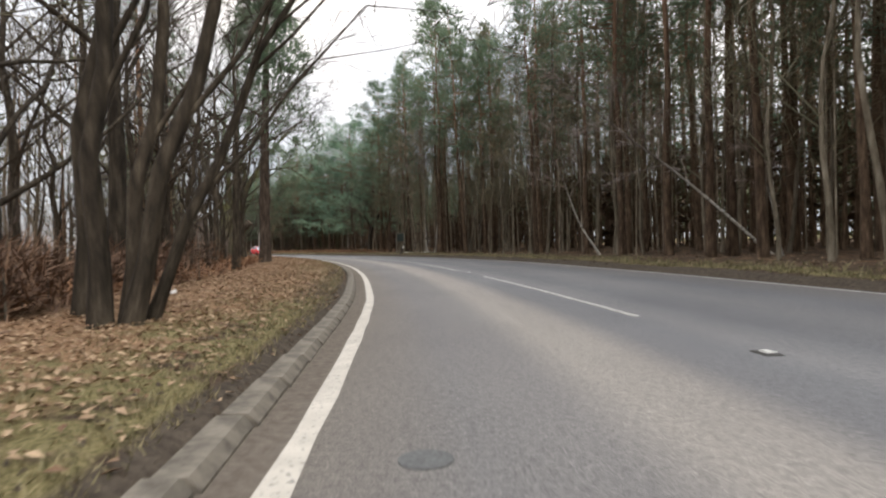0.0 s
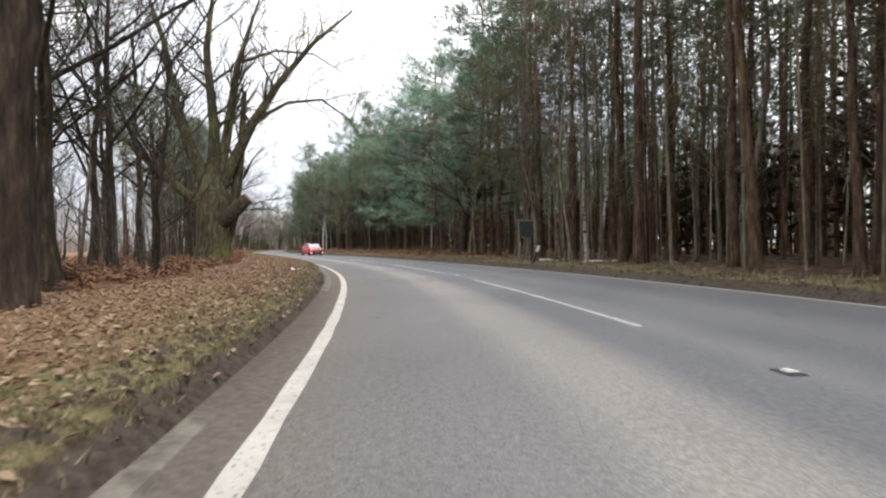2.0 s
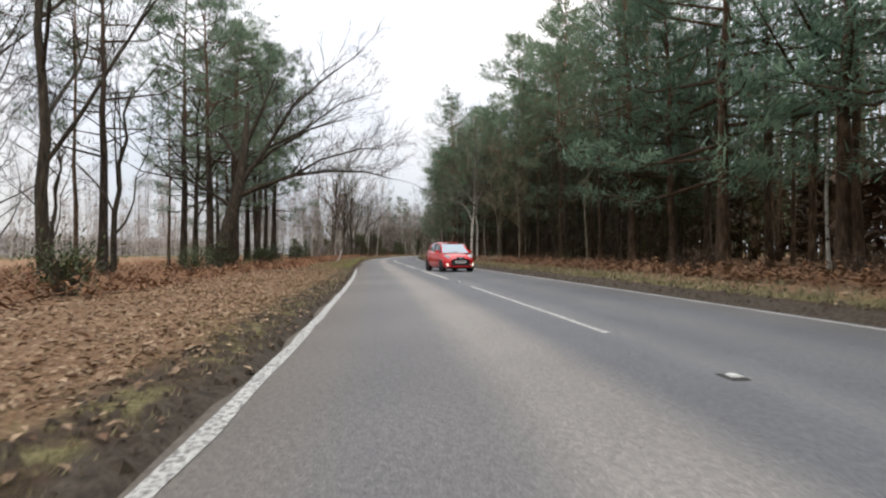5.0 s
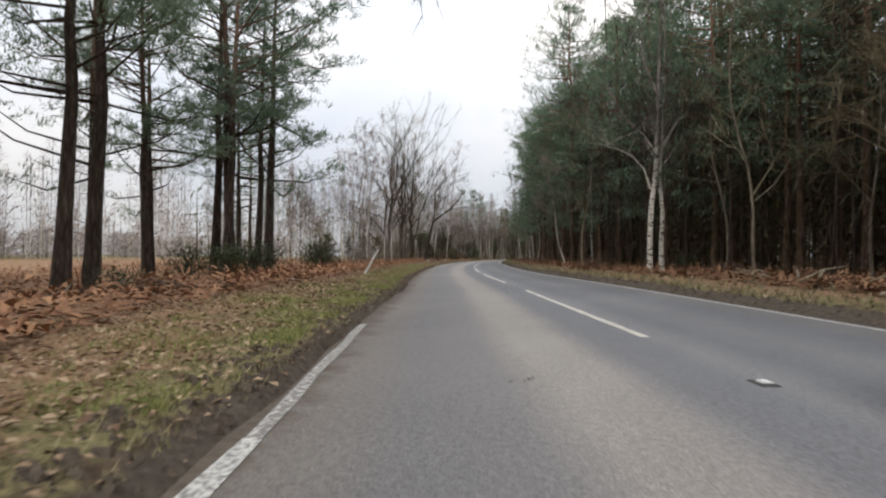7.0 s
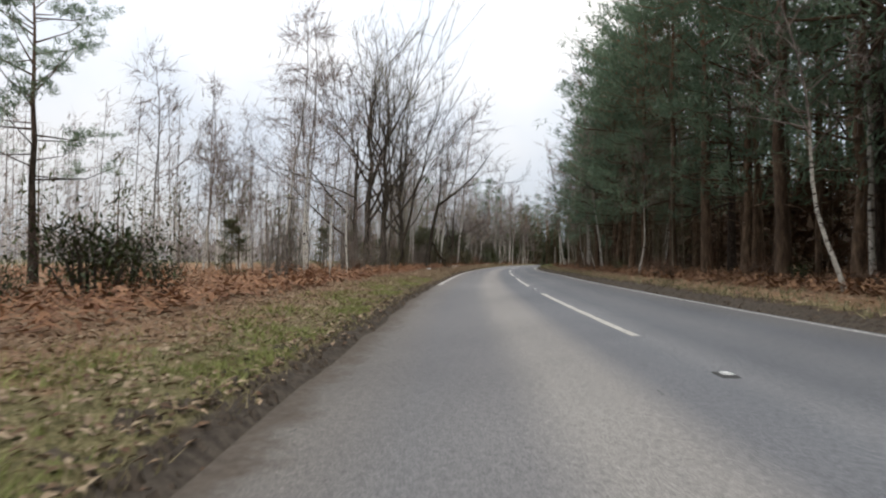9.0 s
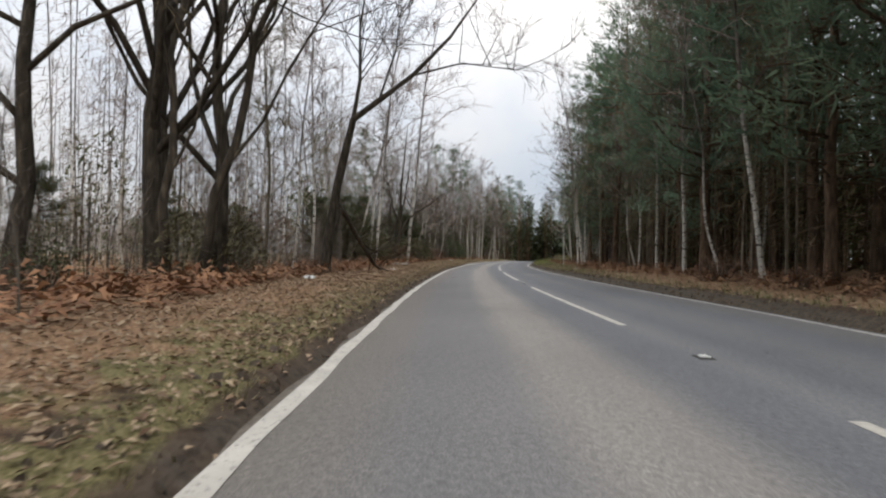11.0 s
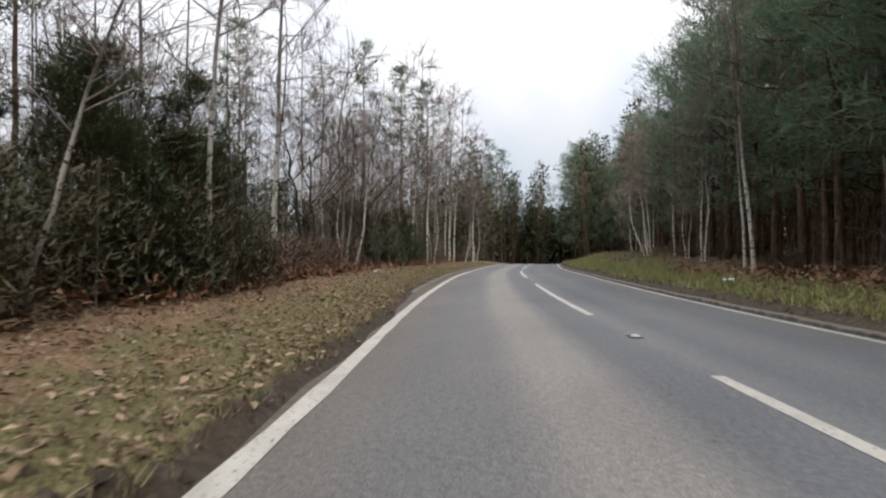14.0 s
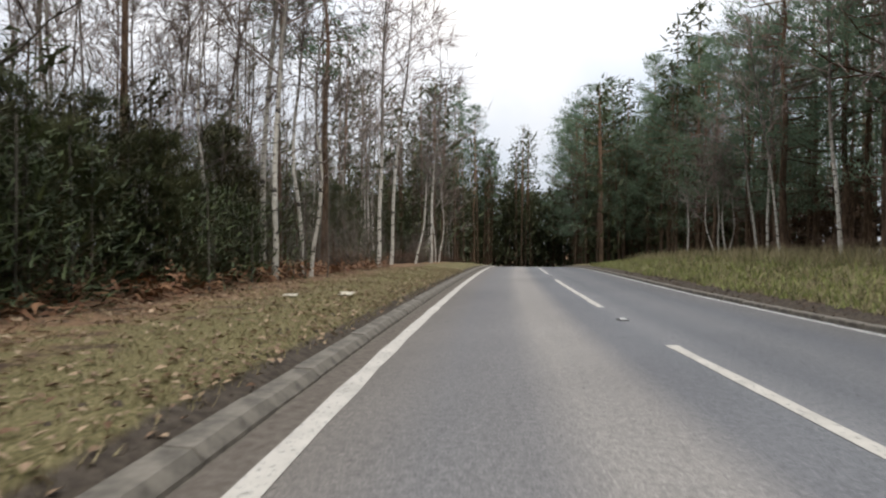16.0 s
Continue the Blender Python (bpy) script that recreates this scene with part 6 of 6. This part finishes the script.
car = hatchback()
CAR_S, CAR_L = 106.6, 3.80
x, y = at(CAR_S, CAR_L)
car.matrix_basis = Matrix.Translation((float(x), float(y), 0.002)) @ Matrix.Rotation(heading(CAR_S) + radians(11), 4, "Z")


# ---- leaf litter, grass and bracken: too many to count ----
def scatter(name, n, s0, s1, side, reach, weight, make, mat, label, seed):
    """Lays n small pieces over the verge. weight(s, d): how likely a piece lies there."""
    g = np.random.RandomState(seed)
    S = g.uniform(s0, s1, n * 4)
    D = reach[0] + (reach[1] - reach[0]) * g.rand(n * 4) ** 1.5
    keep = g.rand(n * 4) < weight(S, D)
    S, D = S[keep][:n], D[keep][:n]
    L = left_edge(S) - D if side < 0 else right_edge(S) + D
    X, Y = at(S, L)
    Z = ground_z(S, L)
    v, f = make(g, X, Y, Z)
    me = bpy.data.meshes.new(name)
    me.from_pydata(v.reshape(-1, 3).tolist(), [], f.tolist())
    me.materials.append(mat)
    me.update()
    return tagged(new(name, me), label, "", "", "stuff")


def leaves(size):
    def make(g, X, Y, Z):
        n = len(X)
        a = g.uniform(0, 6.28, n)
        sz = size * g.uniform(0.6, 1.4, n)
        u = np.stack([np.cos(a), np.sin(a), g.uniform(-0.4, 0.4, n)], 1) * sz[:, None]
        w = np.stack([-np.sin(a), np.cos(a), g.uniform(-0.4, 0.4, n)], 1) * (sz * 0.55)[:, None]
        c = np.stack([X, Y, Z + 0.012 + g.rand(n) * 0.035], 1)
        v = np.stack([c - u * 0.5, c - w * 0.5 + [0, 0, 0.01], c + u * 0.5, c + w * 0.5 + [0, 0, 0.01]], 1)
        return v, np.arange(4 * n).reshape(n, 4)
    return make


def blades(h, w, per=3, lean=0.5):
    def make(g, X, Y, Z):
        X, Y, Z = np.repeat(X, per) + g.normal(0, 0.03, len(X) * per), np.repeat(Y, per) + g.normal(0, 0.03, len(Y) * per), np.repeat(Z, per)
        n = len(X)
        a = g.uniform(0, 6.28, n)
        hh = h * g.uniform(0.4, 1.3, n)
        tip = np.stack([X + hh * lean * g.normal(0, 1, n), Y + hh * lean * g.normal(0, 1, n), Z + hh], 1)
        o = np.stack([np.cos(a), np.sin(a), 0 * a], 1) * (w * g.uniform(0.6, 1.3, n))[:, None] * 0.5
        c = np.stack([X, Y, Z - 0.02], 1)
        return np.stack([c - o, c + o, tip], 1), np.arange(3 * n).reshape(n, 3)
    return make


def fronds(h, per=9):
    def make(g, X, Y, Z):
        n = len(X)
        a = np.repeat(g.uniform(0, 6.28, n), per)
        hh = np.repeat(h * g.uniform(0.4, 1.2, n), per)
        k = np.tile(np.arange(per) / per, n)
        bend = np.repeat(g.uniform(0.2, 1.2, n), per)
        px = np.repeat(X, per) + np.cos(a) * hh * bend * k ** 1.5
        py = np.repeat(Y, per) + np.sin(a) * hh * bend * k ** 1.5
        pz = np.repeat(Z, per) + hh * (k - 0.55 * bend * k ** 2)
        m = len(px)
        d = a + np.where(np.arange(m) % 2, 1.3, -1.3) + g.normal(0, 0.4, m)
        ln = 0.22 * (1.1 - k) * g.uniform(0.6, 1.4, m) + 0.05
        p = np.stack([px, py, pz], 1)
        tip = p + np.stack([np.cos(d) * ln, np.sin(d) * ln, g.normal(-0.03, 0.06, m)], 1)
        o = np.stack([np.cos(a), np.sin(a), 0.3 + 0 * a], 1) * 0.035
        return np.stack([p - o, p + o, tip], 1), np.arange(3 * m).reshape(m, 3)
    return make


def clods(size):
    def make(g, X, Y, Z):
        n = len(X)
        a = g.uniform(0, 6.28, n)
        r = size * g.uniform(0.5, 1.5, n)
        ring = [np.stack([X + r * np.cos(a + k) * g.uniform(0.6, 1.2, n), Y + r * np.sin(a + k) * g.uniform(0.6, 1.2, n), Z - 0.02], 1) for k in (0, 1.57, 3.14, 4.71)]
        top = [np.stack([X + r * 0.5 * np.cos(a + k), Y + r * 0.5 * np.sin(a + k), Z + r * g.uniform(0.3, 0.8, n)], 1) for k in (0.8, 3.9)]
        i = np.arange(n)[:, None, None] * 6
        tri = np.array([(0, 1, 4), (1, 2, 4), (2, 5, 4), (2, 3, 5), (3, 0, 5), (0, 4, 5)])
        return np.stack(ring + top, 1), (i + tri[None]).reshape(-1, 3)
    return make


def near_side(x):
    return np.ones_like(x, bool)


scatter("leaf_litter", 40000, 0, 100, -1, (0.15, 9), lambda s, d: leaf_amount(s, d, near_side(d)), leaves(0.074), DRY_LEAF, "fallen brown oak leaves over the verge", 1)
scatter("leaf_litter", 36000, 100, 262, -1, (0.15, 7), lambda s, d: leaf_amount(s, d, near_side(d)) * np.interp(s, [100, 160, 212, 226], [0.9, 0.9, 0.45, 0.2]), leaves(0.074), DRY_LEAF, "fallen brown leaves over the verge", 2)
scatter("leaf_litter", 34000, 0, 130, -1, (0.2, 3.6), lambda s, d: np.clip(leaf_amount(s, d, near_side(d)) - 0.1, 0, 1), leaves(0.062), DRY_LEAF, "dense brown leaf litter beside the road", 71)
scatter("leaf_litter", 30000, 130, 250, -1, (0.2, 3.6), lambda s, d: np.interp(s, [130, 203, 222, 250], [0.9, 0.85, 0.42, 0.32]) * np.ones_like(d), leaves(0.062), DRY_LEAF, "dense brown leaf litter beside the road", 72)
scatter("leaf_litter", 9000, 10, 262, 1, (0.4, 5), lambda s, d: leaf_amount(s, d, ~near_side(d)), leaves(0.11), DRY_LEAF, "fallen leaves on the far verge", 3)
scatter("verge_grass", 14500, 0, 110, -1, (0.1, 3.4), lambda s, d: grass_amount(s, d, near_side(d)), blades(0.052, 0.012, 4, 0.7), GRASS, "short winter grass on the verge", 4)
scatter("verge_grass", 17000, 110, 262, -1, (0.1, 4.2), lambda s, d: grass_amount(s, d, near_side(d)), blades(0.052, 0.012, 4, 0.7), GRASS, "short winter grass on the verge", 5)
scatter("verge_grass", 14000, 108, 160, -1, (0.3, 2.8), lambda s, d: grass_amount(s, d, near_side(d)) * np.clip(0.25 + 1.6 * np.sin(s * 1.9 + np.sin(d * 3.1)) * np.sin(d * 2.6 + s * 0.55), 0.05, 1), blades(0.075, 0.012, 4, 0.6), GRASS_GREEN, "green grass on the verge", 6)
scatter("verge_grass", 15000, 5, 275, 1, (0.4, 6), lambda s, d: grass_amount(s, d, ~near_side(d)), blades(0.13, 0.03), GRASS, "tussocky grass on the far verge", 7)
scatter("verge_grass", 6000, 215, 275, 1, (0.4, 7), lambda s, d: grass_amount(s, d, ~near_side(d)), blades(0.16, 0.03), GRASS_GREEN, "green grass on the far verge", 8)
scatter("bracken", 4000, 2, 112, -1, (4.0, 16), lambda s, d: np.interp(s, [2, 40, 112], [0.9, 1, 1]) * np.ones_like(d), fronds(0.6), BRACKEN, "dead orange-brown bracken under the trees", 9)
scatter("bracken", 4600, 108, 176, -1, (2.7, 26), lambda s, d: np.ones_like(d), fronds(0.75), BRACKEN, "dead bracken over open ground", 10)
scatter("bracken", 3000, 172, 262, -1, (3.0, 9), lambda s, d: np.ones_like(d) * np.interp(s, [172, 190, 222, 232, 262], [0.9, 1, 0.6, 1, 0.5]), fronds(0.6), BRACKEN, "dead bracken at the foot of birches", 11)
scatter("bracken", 4200, 66, 230, 1, (2.0, 7), lambda s, d: np.interp(s, [66, 80, 165, 200, 230], [0.5, 1, 1, 0.6, 0.5]) * np.ones_like(d), fronds(0.55), BRACKEN, "dead bracken along the far wood", 12)
scatter("verge_grass", 5000, 205, 262, -1, (0.1, 3.0), lambda s, d: grass_amount(s, d, near_side(d)), blades(0.050, 0.014, 3, 0.9), GRASS, "matted winter grass behind the kerb", 17)
scatter("verge_grass", 4000, 0, 60, -1, (0.1, 1.6), lambda s, d: grass_amount(s, d, near_side(d)), blades(0.050, 0.014, 3, 0.9), GRASS, "matted winter grass behind the kerb", 18)
scatter("leaf_litter", 3000, 195, 262, -1, (0.15, 4), lambda s, d: np.ones_like(d) * 0.7, leaves(0.075), DRY_LEAF, "pale fallen leaves in the grass", 19)


def brush_pile(seed, n, s_range, l_range, high, label):
    rg = random.Random(seed)
    b = Build()
    for _ in range(n):
        s, l = rg.uniform(*s_range), rg.uniform(*l_range)
        x, y = at(s, l)
        p = Vector((float(x), float(y), float(ground_z(s, l)) + rg.uniform(0.05, high)))
        a = rg.uniform(0, 6.28)
        d = Vector((math.cos(a), math.sin(a), rg.uniform(-0.1, 0.25))) * rg.uniform(0.5, 1.3)
        b.tube([p - d * 0.5 - Vector((0, 0, 0.15)), p, p + d * 0.5 + Vector((0, 0, rg.uniform(-0.1, 0.15)))], [0.03, 0.022, 0.008], 5)
    return single("brush_pile", b, PALE_BARK, label, "branches", "stuff")


brush_pile(44, 18, (115, 123), (7.6, 9.0), 0.5, "heap of pale cut branches in bracken")
brush_pile(45, 26, (243.2, 245.6), (7.2, 8.4), 0.3, "small heap of pale dead branches on the grass bank")
brush_pile(46, 40, (119.0, 124.0), (-8.6, -6.4), 0.35, "heap of dead branches and logs on leaf litter")
scatter("tall_grass", 1500, 246, 276, 1, (2.6, 6.5), lambda s, d: np.interp(d, [2.6, 3.6, 6.5], [0.3, 1, 0.8]), blades(0.42, 0.022, 4, 0.35), GRASS, "tall bleached grass along the top of the bank", 61)
MUD = m_plain("mud_clod", (0.070, 0.054, 0.040), 0.95, 0, 20, 0.45)
scatter("mud_clods", 4500, 18, 210, -1, (-0.06, 0.6), lambda s, d: np.interp(s, [150, 160, 210], [0.8, 0.3, 0.3]) * np.ones_like(d), clods(0.055), MUD, "lumps of dark mud along the road's edge", 13)
scatter("mud_clods", 2600, 106, 157, -1, (-0.38, 0.3), lambda s, d: np.ones_like(d) * 0.8, clods(0.035), MUD, "crumbs of mud on the asphalt's edge", 20)
scatter("mud_clods", 4500, 0, 262, -1, (-0.02, 0.55), lambda s, d: np.ones_like(d) * 0.8, clods(0.028), MUD, "dark soil lumps at the turf's edge", 14)
scatter("mud_clods", 2200, 20, 262, 1, (0.05, 0.6), lambda s, d: np.ones_like(d) * 0.8, clods(0.06), MUD, "dark soil lumps along the far edge", 15)
scatter("leaf_litter", 5000, 0, 262, -1, (-0.05, 0.9), lambda s, d: np.ones_like(d) * 0.8, leaves(0.07), DRY_LEAF, "scattered leaves at the road's edge", 16)
